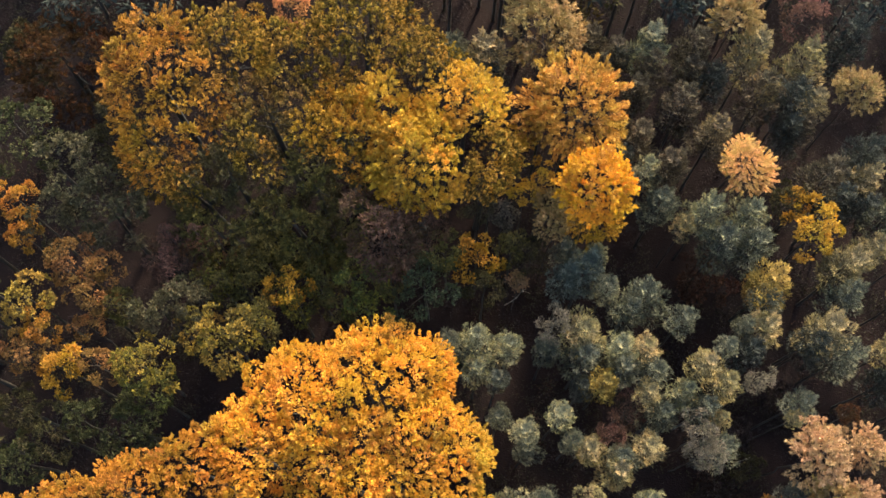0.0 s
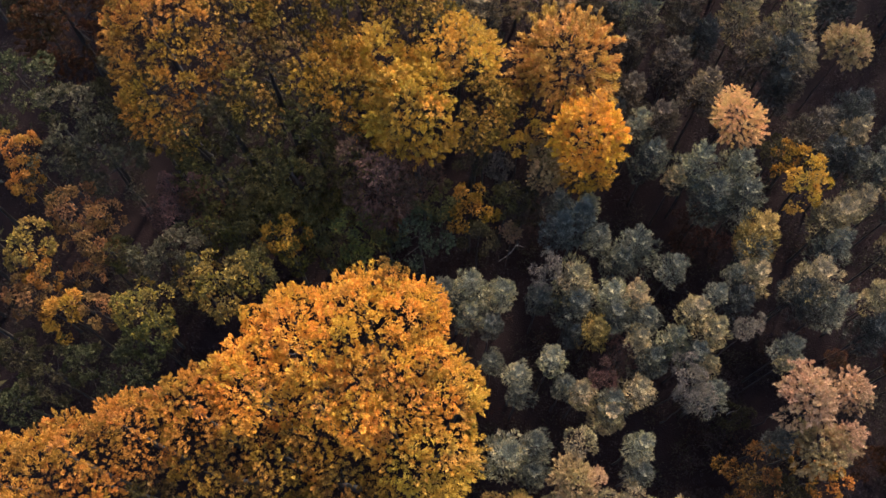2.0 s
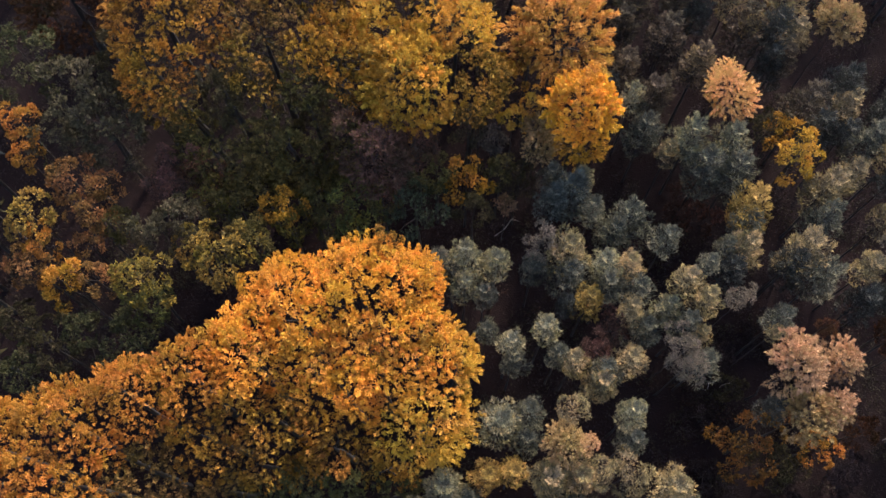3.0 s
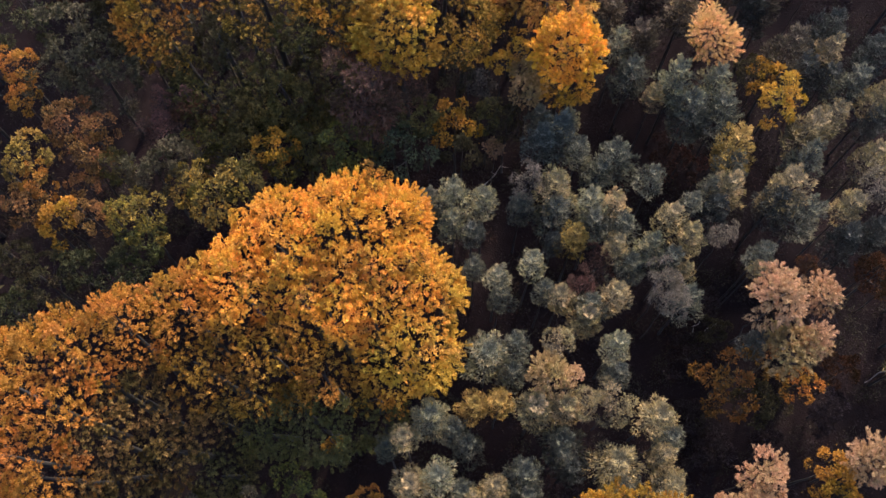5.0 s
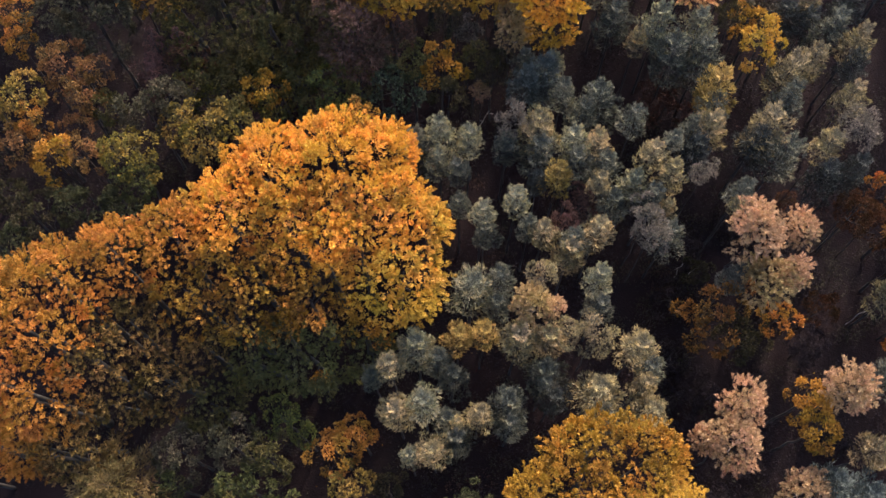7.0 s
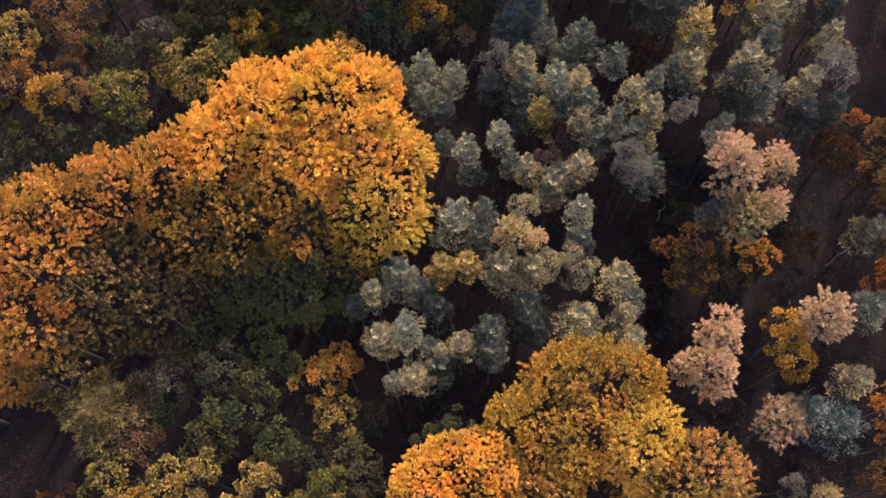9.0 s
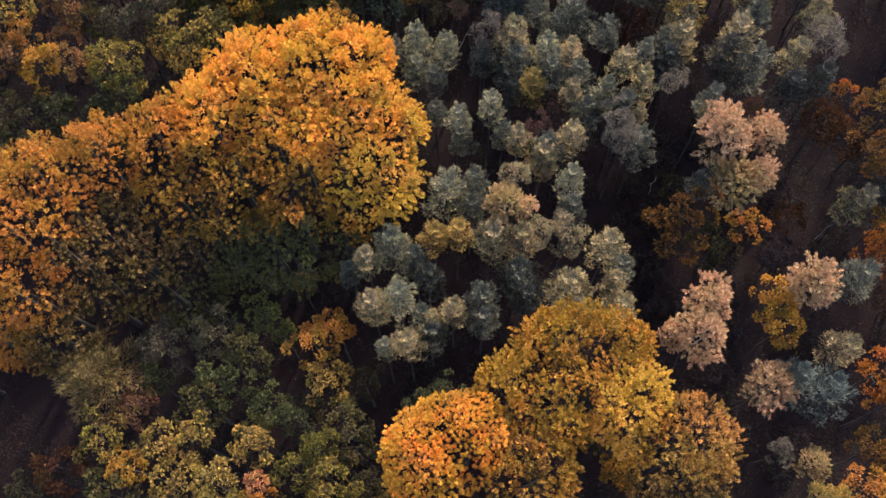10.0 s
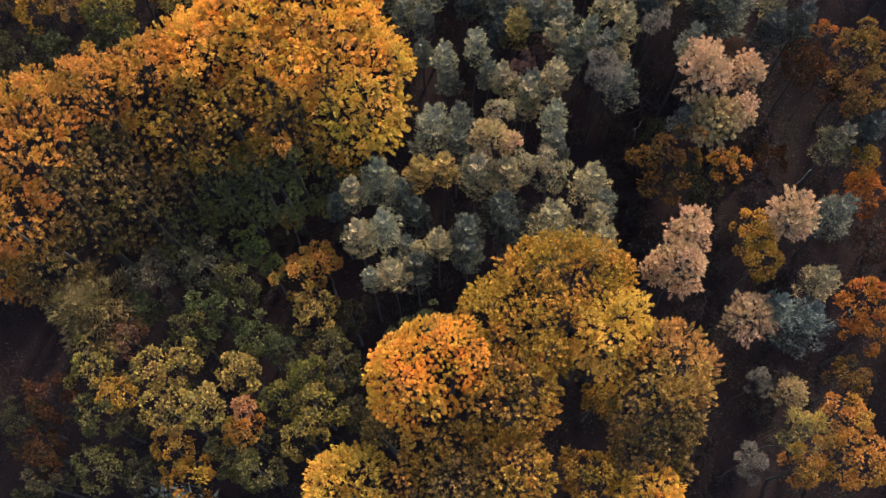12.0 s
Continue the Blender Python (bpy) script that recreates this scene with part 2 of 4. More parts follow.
def leaf_arrays(centres, normals, axes, length, width):
    """Folded kite-shaped leaves along their axes: verts (4 a leaf) and two triangles a leaf."""
    n = len(centres)
    axes = unit(axes)
    normals = unit(normals - axes * (axes * normals).sum(1, keepdims=True))
    sides = np.cross(normals, axes)
    length, width = np.broadcast_to(length, n)[:, None], np.broadcast_to(width, n)[:, None]
    verts = np.stack([centres - axes * length * 0.5, centres + sides * width * 0.5 + normals * width * 0.12 + axes * length * 0.08,
                      centres + axes * length * 0.5 - normals * length * 0.10, centres - sides * width * 0.5 + normals * width * 0.12 + axes * length * 0.08], 1)
    base = np.arange(n)[:, None] * 4
    faces = np.concatenate([base + [0, 1, 2], base + [0, 2, 3]], 1).reshape(-1, 3)
    return verts.reshape(-1, 3), faces


def mesh_of(name, verts, faces, mat, smooth=False):
    mesh = bpy.data.meshes.new(name)
    faces = np.asarray(faces, dtype=np.int32)
    count, sides = faces.shape
    mesh.vertices.add(len(verts))
    mesh.vertices.foreach_set("co", np.asarray(verts, dtype=np.float32).ravel())
    mesh.loops.add(count * sides)
    mesh.loops.foreach_set("vertex_index", faces.ravel())
    mesh.polygons.add(count)
    mesh.polygons.foreach_set("loop_start", np.arange(count, dtype=np.int32) * sides)
    mesh.update(calc_edges=True)
    if smooth:
        mesh.shade_smooth()
    mesh.materials.append(mat)
    return mesh


def dome_ways(n, low=-0.2):
    """Evenly spread, jittered ways over the upper part of a ball."""
    z = np.linspace(0.99, low, n) + rng.normal(0, 0.05, n)
    z = np.clip(z, -0.98, 0.995)
    turn = np.arange(n) * 2.39996 + rng.uniform(0, 6.28) + rng.normal(0, 0.25, n)
    flat = np.sqrt(1 - z * z)
    return np.stack([flat * np.cos(turn), flat * np.sin(turn), z], 1)


def spray_arrays(roots, normals, axes, length, width):
    """Slim pointed leaf sprays, one triangle each, from root to tip."""
    n = len(roots)
    axes = unit(axes)
    normals = unit(normals - axes * (axes * normals).sum(1, keepdims=True))
    sides = np.cross(normals, axes)
    length, width = np.broadcast_to(length, n)[:, None], np.broadcast_to(width, n)[:, None]
    verts = np.stack([roots - sides * width * 0.5, roots + sides * width * 0.5, roots + axes * length - normals * length * 0.06], 1)
    return verts.reshape(-1, 3), np.arange(n * 3).reshape(-1, 3)


def clump_lobed(lobes=7, leaves=58, lobe=0.40, leaf=0.22, slim=0.6, low=-0.15, stretch=1.0, flat=0.8, rise=0.3, ragged=0.25, spread=0.62):
    """A bough's end: rounded lobes over a low dome with clefts between them, each lobe thatched with leaf sprays that face outwards."""
    ways = dome_ways(lobes, low)
    hearts = ways * np.array([spread, spread, spread * flat]) * rng.uniform(0.75, 1.25, (lobes, 1))
    sizes = np.repeat(lobe * rng.uniform(0.75, 1.2, (lobes, 1)), leaves, 0)
    ways, hearts = np.repeat(ways, leaves, 0), np.repeat(hearts, leaves, 0)
    out = unit(unit(rng.normal(size=ways.shape)) + ways * 0.75 + [0, 0, rise])
    along = (out * ways).sum(1, keepdims=True)
    shell = rng.uniform(0.6, 1.0, (len(out), 1))
    spots = hearts + (out + ways * along * (stretch - 1)) * sizes * shell
    normals = out * 0.7 + [0, 0, 0.35] + rng.normal(0, ragged, out.shape)
    axes = ways * 0.55 + [0, 0, rise] + out * 0.7 + rng.normal(0, 0.3, out.shape)
    size = leaf * rng.uniform(0.65, 1.4, len(out))
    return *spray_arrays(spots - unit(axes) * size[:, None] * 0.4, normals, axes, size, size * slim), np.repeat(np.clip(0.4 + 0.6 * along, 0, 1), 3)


def star_spray(boughs=7, blades=105, length=0.19, width=0.052, rise=0.3, slope=0.35, ragged=0.28, lean=0.55, broad=0.34):
    """Boughs side by side like a star, each a tapering brush of needle or leaf sprays with an upturned tip."""
    turns = np.arange(boughs) * math.tau / boughs + rng.normal(0, 0.16, boughs)
    turns, reach = np.repeat(turns, blades), np.repeat(rng.uniform(0.72, 1.12, boughs), blades)
    lift = np.repeat(rng.normal(0, 0.09, boughs), blades)
    n = len(turns)
    s = rng.uniform(0.02, 1, n) ** 0.62
    wide = broad * np.sin(math.pi * np.clip(s, 0, 1) ** 1.25) ** 0.8 + 0.05
    aside = rng.uniform(-1, 1, n)
    out, side = np.stack([np.cos(turns), np.sin(turns), 0 * turns], 1), np.stack([-np.sin(turns), np.cos(turns), 0 * turns], 1)
    tufts = 0.11 * np.sin(9 * s + 5 * turns) * np.cos(5 * aside + turns)
    z = lift - slope * s + (rise + 0.1) * s ** 3 - 0.20 * (aside * wide / broad) ** 2 + tufts + rng.uniform(-0.10, 0.03, n)
    roots = out * (s * reach)[:, None] + side * (aside * wide)[:, None]
    roots[:, 2] = z
    axes = out * 0.55 + side * (0.55 * aside)[:, None] + [0, 0, 0.6] + rng.normal(0, ragged, (n, 3))
    normals = out * (lean - 0.3) + side * (0.55 * aside)[:, None] + [0, 0, 0.8] + rng.normal(0, ragged, (n, 3))
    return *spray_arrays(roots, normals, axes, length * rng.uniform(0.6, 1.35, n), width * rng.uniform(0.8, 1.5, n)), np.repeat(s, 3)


def clump_fans(fans=5, boughs=4, blades=22, size=0.55, leaf=0.34, width=0.16, rise=0.5, slope=0.35, spread=0.62, ragged=0.2):
    """A bough's end: small star-shaped fans of leaves, one above another like shingles, with gaps between them."""
    pieces, count = [], 0
    for way in dome_ways(fans, 0.15):
        v, f, outer = star_spray(boughs, blades, leaf, width, rise, slope, ragged, 0.85, 0.32)
        turn = Vector(way * [0.6, 0.6, 1]).to_track_quat("Z", "Y").to_matrix() @ Matrix.Rotation(rng.uniform(0, 6.28), 3, "Z")
        v = v @ np.array(turn).T * size * rng.uniform(0.75, 1.2) + way * spread * [1, 1, 0.8] + [0, 0, rng.normal(0, 0.10)]
        pieces.append((v, f + count, outer))
        count += len(v)
    return tuple(np.concatenate(arrays) for arrays in zip(*pieces))


def clump_plumes(plumes=8, leaves=54, tall=1.0, wide=0.17, leaf=0.20, slim=0.48, arch=0.25, spread=0.8, long=1.0):
    """A patch of canopy: small upright plumes of leaf sprays side by side, with deep clefts between them."""
    k = (np.arange(plumes) + 0.5) / plumes
    turn = np.arange(plumes) * 2.39996 + rng.uniform(0, 6.28)
    far = np.sqrt(k) * 1.02
    feet = np.stack([far * np.cos(turn), far * np.sin(turn), arch * (1 - far ** 2) - 0.25], 1) + rng.normal(0, 0.09, (plumes, 3)) * [1, 1, 2.2]
    ways = unit(feet * [0.55, 0.55, 0] + [0, 0, 1] + rng.normal(0, 0.16, feet.shape))
    heights = tall * rng.uniform(0.55, 1.4, plumes)
    girths = wide * rng.uniform(0.75, 1.3, plumes)
    feet, ways = np.repeat(feet, leaves, 0), np.repeat(ways, leaves, 0)
    heights, girths = np.repeat(heights, leaves)[:, None], np.repeat(girths, leaves)[:, None]
    s = rng.uniform(0, 1, (len(feet), 1)) ** 0.6
    round_way = unit(rng.normal(size=feet.shape) * [1, 1, 0.12])
    roots = feet + ways * heights * s + round_way * [long, 0.85, 1] * girths * np.sqrt(1.02 - s ** 2) * rng.uniform(0.6, 1.0, (len(feet), 1))
    axes = round_way * [long, 1, 1] * spread + ways * (0.35 + 0.8 * s) + rng.normal(0, 0.3, feet.shape)
    normals = round_way * (0.7 - 0.4 * s) + ways * 0.8 + rng.normal(0, 0.25, feet.shape)
    scale = leaf * rng.uniform(0.65, 1.4, len(feet))
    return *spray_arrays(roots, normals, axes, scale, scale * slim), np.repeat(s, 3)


SHAPES = {
    "broad": [clump_fans(6, 4, 24, 0.52, 0.32, 0.2, ragged=0.15) for _ in range(10)],
    "cushion": [clump_lobed(19, 27, 0.2, 0.2, 0.55, -0.1, 1.5, 0.85, 0.25, 0.4, 0.8) for _ in range(8)],
    "plumed": [clump_plumes(10, 52, 0.85, 0.21, 0.185, 0.52, 0.3, 0.5) for _ in range(8)],
    "loose": [clump_fans(6, 4, 15, 0.50, 0.36, 0.24, 0.35, 0.35, 0.7) for _ in range(8)],
    "spiky": [clump_plumes(9, 56, 0.8, 0.24, 0.24, 0.6, 0.35, 0.5) for _ in range(6)],
    "feather": [clump_plumes(7, 80, 1.3, 0.23, 0.24, 0.42, 0.35, 0.55) for _ in range(6)],
    "wisp": [clump_plumes(8, 66, 1.15, 0.19, 0.26, 0.34, 0.35, 0.6) for _ in range(6)],
    "tufted": [clump_plumes(12, 44, 0.75, 0.2, 0.25, 0.36, 0.4, 0.65) for _ in range(6)],
    "whorl": [star_spray(10, 84, 0.16, 0.035, 0.15, 0.5, 0.25, 0.8, 0.15) for _ in range(4)],
    "tip": [star_spray(5, 90, 0.30, 0.085, 0.5, -0.15) for _ in range(4)],
    "tier": [star_spray(int(n), 110, 0.19, 0.052, 0.32, 0.6, 0.24, 1.15) for n in (6, 7, 7, 8, 6, 8)],
    "fine": [clump_fans(8, 5, 15, 0.46, 0.42, 0.12, 0.6, 0.3, 0.72, 0.3) for _ in range(6)],
}
made_clumps = {}


def clump_mesh(shape, number, tint):
    """The clump meshes, one for each shape and tint, shared by all clumps alike."""
    key = shape, number % len(SHAPES[shape]), tint
    if key not in made_clumps:
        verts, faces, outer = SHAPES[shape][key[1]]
        # autumn colour plus painted light: 0 for inner dark leaves, 1 for lit tips
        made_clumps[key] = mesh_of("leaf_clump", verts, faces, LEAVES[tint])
        turned_lit = made_clumps[key].attributes.new("turned_lit", "FLOAT", "POINT")
        turned_lit.data.foreach_set("value", np.asarray(outer, dtype=np.float32).ravel())
    return made_clumps[key]


def tube(points, radii, sides=6):
    """A tapered, bent, closed-ended round limb along the points."""
    points, rings = np.asarray(points, float), []
    for i, p in enumerate(points):
        way = unit(points[min(i + 1, len(points) - 1)] - points[max(i - 1, 0)])
        side = unit(np.cross(way, [0.31, 0.95, 0.05]))
        other = np.cross(way, side)
        turn = np.arange(sides) * math.tau / sides
        rings.append(p + radii[i] * (np.cos(turn)[:, None] * side + np.sin(turn)[:, None] * other))
    verts = np.concatenate([*rings, points[-1:]])
    faces = []
    for i in range(len(points) - 1):
        for k in range(sides):
            a, b = i * sides + k, i * sides + (k + 1) % sides
            faces += [(a, b, b + sides), (a, b + sides, a + sides)]
    last = (len(points) - 1) * sides
    faces += [(last + k, last + (k + 1) % sides, len(verts) - 1) for k in range(sides)]
    return verts, faces


def part(name, mesh, parent, m=None, label=""):
    ob = new(name, mesh)
    ob.parent = parent
    if m is not None:
        ob.matrix_basis = m
    return tagged(ob, label)


def bend(start, end, lift, steps=5):
    """A limb's line, which rises first and then reaches out."""
    k = np.linspace(0, 1, steps)[:, None]
    line = start + (end - start) * k
    line[:, 2] += (lift * np.sin(k * math.pi))[:, 0]
    line[1:-1] += rng.normal(0, 0.05 * np.linalg.norm(end - start), (steps - 2, 3)) * [1, 1, 0.5]
    return line


def tree(name, x, y, height, tint, bark, label, category, group, trunk_radius, clumps, shape, limbs, fill_leaf, lean=0.3, limb_bark=None):
    """One tree. clumps: places, sizes and ways of the leaf clumps, from the tree's foot."""
    root = new(name)
    root.empty_display_size = 0.5
    root.matrix_basis = pose(x, y, swell(x, y) - 0.05)
    tagged(root, label, category, group)
    heart = np.mean([c[0] for c in clumps], axis=0)
    top = np.array([heart[0], heart[1], min(height - 0.8, heart[2] + 0.2 * height)])
    k = np.linspace(0, 1, 7)[:, None]
    line = top * k + np.concatenate([rng.normal(0, 0.06 * lean, (7, 2)) * height * 0.1, np.zeros((7, 1))], 1) * (1 - k) * k * 4
    radii = trunk_radius * np.array([1.35, 1.0, 0.9, 0.78, 0.62, 0.42, 0.15])
    trunk = part("trunk", mesh_of("trunk", *tube(line, radii, 8), bark, True), root)
    order = sorted(range(len(clumps)), key=lambda i: rng.random())[:limbs]
    for i in order:
        end = np.array(clumps[i][0]) * [0.85, 0.85, 1] - np.array([0, 0, 0.7 * clumps[i][1]])
        f = min(0.88, max(0.66, (end[2] - 0.9 - 0.35 * np.hypot(end[0], end[1])) / max(top[2], 1)))
        start = np.array([np.interp(f, k[:, 0], line[:, a]) for a in range(3)])
        thick = trunk_radius * (1 - f) * 0.75 + 0.03
        part("limb", mesh_of("limb", *tube(bend(start, end, 0.12 * np.linalg.norm(end - start)), thick * np.array([1, 0.8, 0.6, 0.4, 0.12]), 5), limb_bark or bark, True), trunk)
    # loose inner leaves between the clumps
    inner, size = [], []
    for place, radius, way, *_ in clumps:
        n = 8
        inner.append(np.array(place) * [0.86, 0.86, 1] + rng.normal(0, 0.6 * radius, (n, 3)) - np.array([0, 0, 0.9 * radius]))
        size.append(np.full(n, fill_leaf * min(radius, 1.2)))
    inner, size = np.concatenate(inner), np.concatenate(size)
    spin = rng.normal(size=inner.shape)
    crown = part("crown", mesh_of("crown", *leaf_arrays(inner, spin + [0, 0, 1.2], rng.normal(size=inner.shape), size, size * 0.6), LEAVES[tint]), root)
    for i, (place, radius, way, *own) in enumerate(clumps):
        turn = Vector(way).to_track_quat("Z", "Y").to_matrix().to_4x4()
        m = Matrix.Translation(place) @ turn @ pose(0, 0, 0, 0, 0, rng.uniform(0, 360)) @ Matrix.Diagonal((radius, radius, radius * rng.uniform(0.85, 1.1), 1))
        tagged(part("leaf_clump", clump_mesh(own[0] if own else shape, int(rng.integers(60)), tint), crown, m), kind="stuff")
    return root


def dome(height, radius, deep, clump, low=-0.35, rough=0.16, density=2.2):
    """Clumps over a broad, uneven dome."""
    n = max(6, int(density * (radius / clump) ** 2))
    ways = dome_ways(n, low)
    seed = rng.uniform(0, 50)
    clumps = []
    for w in ways:
        r = clump * rng.uniform(0.8, 1.2)
        swing = 1 + rough * 2.0 * noise.noise((w[0] * 1.8 + seed, w[1] * 1.8, w[2] * 1.8)) + rng.normal(0, 0.03)
        place = w * np.array([radius - 0.72 * r, radius - 0.72 * r, deep - 0.6 * r]) * swing
        clumps.append(((place[0], place[1], height - deep + place[2]), r, unit(w * [1, 1, 0.8] + np.array([0, 0, 0.55]))))
    return clumps


WOOD = []


def plant(kind, x, y, height, radius, tint):
    """Notes a tree; all are built together once the whole wood is known."""
    WOOD.append((kind, x, y, height, radius, tint))


def canopy(x, y, reach=1.0, skip=None):
    """Heights of the beech crowns over a spot (very low where a crown doesn't reach it)."""
    away = np.hypot(BEECHES[:, 0] - x, BEECHES[:, 1] - y) / (BEECHES[:, 3] * reach)
    deep = np.minimum(0.62 * BEECHES[:, 2], BEECHES[:, 3])
    tops = np.where(away < 1, BEECHES[:, 2] - deep + deep * np.sqrt(np.maximum(0, 1 - away ** 2)), -99.0)
    if skip is not None:
        tops[skip] = -99.0
    return tops


def envelope(x, y, soft=1.3):
    """Smooth roof over all beech crowns, which fills the valleys where two crowns meet."""
    tops = canopy(x, y, 1.12)
    most = tops.max()
    return most + soft * math.log(np.exp((tops - most) / soft).sum()) * 0.8


def beech(x, y, height, radius, tint):
    me = int(np.argmin(np.hypot(BEECHES[:, 0] - x, BEECHES[:, 1] - y)))
    deep, r = min(0.62 * height, radius), min(1.15, max(0.8, 0.25 * radius))
    gap, seed, clumps = (1.26 if tint == "honey" else 1.4 if tint in ("orange", "gold", "yellow", "bright", "olivegold") else 1.58) * r, rng.uniform(0, 50), []
    count = int(3.4 * (radius / gap) ** 2)
    parted = y > 28 or (y < -9 and x > 0)      # these groups have rounder, deeper parted crowns
    ledges = 1.0 if tint in ("orange", "gold", "yellow") else 1.5
    many = max(3, int(0.42 * radius ** 2))
    boughs = np.array([(radius * math.sqrt((i + 0.5) / many) * math.cos(i * 2.39996 + seed), radius * math.sqrt((i + 0.5) / many) * math.sin(i * 2.39996 + seed)) for i in range(many)])
    boughs += rng.normal(0, 0.35, boughs.shape)
    for i in range(count):
        far, turn = (radius - 0.45 * r) * math.sqrt((i + 0.5) / count), i * 2.39996 + seed
        px, py = far * math.cos(turn) + rng.normal(0, 0.12), far * math.sin(turn) + rng.normal(0, 0.12)
        own = height - deep + deep * math.sqrt(max(0.0, 1 - (far / radius) ** 2))
        if canopy(x + px, y + py, skip=me).max() > own + (-0.4 if parted else 0.25):
            continue
        bump = 1.3 * noise.noise(((x + px) * 0.45, (y + py) * 0.45, 3.0)) + ledges * noise.noise(((x + px) * 1.1, (y + py) * 1.1, 9.0))
        away = np.hypot(boughs[:, 0] - px, boughs[:, 1] - py)
        near, lean = np.sort(away), np.array([px, py]) - boughs[np.argmin(away)]
        bump += 0.4 - 1.6 * math.exp(-(near[1] - near[0]) / 0.5)      # clefts between the boughs
        top = envelope(x + px, y + py)
        if parted:
            top, bump = own, 1.5 * bump
        slope = np.array([envelope(x + px - 0.5, y + py) - envelope(x + px + 0.5, y + py), envelope(x + px, y + py - 0.5) - envelope(x + px, y + py + 0.5), 1.0])
        slope[:2] = np.clip(slope[:2], -1.2, 1.2)
        slope[:2] = 0.75 * slope[:2] + (0.25 if tint == "honey" else 0.7) * lean      # boughs spread from their middle and down the crown's flank
        clumps.append(((px, py, max(own, top - 0.9) + bump - 0.7 * r), r * rng.uniform(0.8, 1.1), unit(slope)))
    for ring, drop in ((0.97, 0.95), (0.93, 1.3), (0.88, 1.7)):
        many = int(math.tau * radius * ring / (1.38 * gap))
        for i in range(many):
            turn = i * math.tau / many + seed + drop
            px, py, pz = radius * ring * math.cos(turn), radius * ring * math.sin(turn), height - drop * deep
            if pz < 3 or canopy(x + px, y + py, skip=me).max() > pz + 0.5:
                continue
            clumps.append(((px, py, pz), r * rng.uniform(0.85, 1.15), unit(np.array([math.cos(turn), math.sin(turn), 0.8]))))
    if tint not in ("honey", "yellow", "bright"):
        clumps = [clump if i % 3 == 1 else (*clump, "plumed") for i, clump in enumerate(clumps)]
    if len(clumps) < 4:
        clumps += dome(height, radius * 0.9, deep, r, 0.3, density=0.8)
    tree("beech_tree", x, y, height, tint, BARK["beech"], f"broad-crowned beech tree with dense {WORDS[tint]} leaves", "tree", "beech trees",
         0.05 * radius + 0.12, clumps, {"honey": "cushion", "yellow": "spiky", "bright": "spiky"}.get(tint, "broad"), 3, 0.2)


def spiky(x, y, height, radius, tint):
    clump = min(1.1, max(0.7, 0.27 * radius))
    clumps = [(place, r, unit(np.array(way) - [0, 0, 0.25])) for place, r, way in dome(height - 1.0, radius * 0.84, min(0.6 * height, radius * 0.95), clump, -0.25, 0.25, 2.6)]
    tree("beech_tree", x, y, height, tint, BARK["beech"], f"upright young beech tree with {WORDS[tint]} leaf sprays", "tree", "beech trees",
         0.05 * radius + 0.1, clumps, "feather", 5, 0.24)


def oak(x, y, height, radius, tint):
    clump = max(0.5, 0.31 * radius)
    clumps = dome(height, radius * 0.97, min(0.6 * height, radius * 1.25), clump, -0.25, 0.42, 1.5)
    tree("oak_tree", x, y, height, tint, BARK["oak"], f"loose-crowned oak tree with {WORDS[tint]} leaves", "tree", "oaks of the mixed wood",
         0.03 * radius + 0.05, clumps, "loose", 2, 0.3, 0.8)


def pine(x, y, height, radius, tint):
    clumps = [((0, 0, height - 0.35 * radius), 0.36 * radius, (0, 0, 1), "tip")]
    for size, drop in ((0.52, 0.60), (0.74, 1.20), (0.9, 1.9), (0.9, 2.7)):
        away = rng.normal(0, 0.07 * radius, 2)
        clumps.append(((away[0], away[1], height - radius * drop * rng.uniform(0.92, 1.08)), size * radius * rng.uniform(0.92, 1.1),
                       unit(np.array([rng.normal(0, 0.08), rng.normal(0, 0.08), 1.0])), "tier"))
    tree("pine_tree", x, y, height, tint, BARK["pine"], f"slender pine tree with {WORDS[tint]} needle cushions", "tree", "pines of the plantation",
         0.035 * radius + 0.04, clumps, "tier", 2, 0.12, 0.4)


def birch(x, y, height, radius, tint):
    clump = max(0.4, 0.38 * radius)
    clumps = dome(height, radius * 0.97, min(0.6 * height, radius * 1.2), clump, -0.3, 0.42, 2.9 if tint in ("pink", "tanpink") else 1.9)
    tree("birch_tree", x, y, height, tint, BARK["birch"], f"thin birch tree with fine {WORDS[tint]} foliage and pale twigs", "tree", "birches of the plantation",
         0.02 * radius + 0.03, clumps, "tufted" if tint in ("pink", "tanpink") else "fine", 5, 0.10, 1.2, BARK["pale"] if tint in ("pink", "tanpink") else None)


def cone(height, radius, levels, drop):
    """Clumps in whorls down a slim cone."""
    clumps = [((0, 0, height - 0.25), 0.34, (0, 0, 1))]
    for level in range(levels):
        f = (level + 0.6) / levels
        count = 2 + int(1.6 * level)
        for i in range(count):
            turn = i * math.tau / count + level * 1.1 + rng.normal(0, 0.15)
            out = radius * 0.8 * f * rng.uniform(0.85, 1.2)
            clumps.append(((out * math.cos(turn), out * math.sin(turn), height - 0.6 - drop * level + rng.normal(0, 0.12)), (0.17 + 0.13 * f) * radius,
                           unit(np.array([1.0 * math.cos(turn), 1.0 * math.sin(turn), 0.8]))))
    return clumps


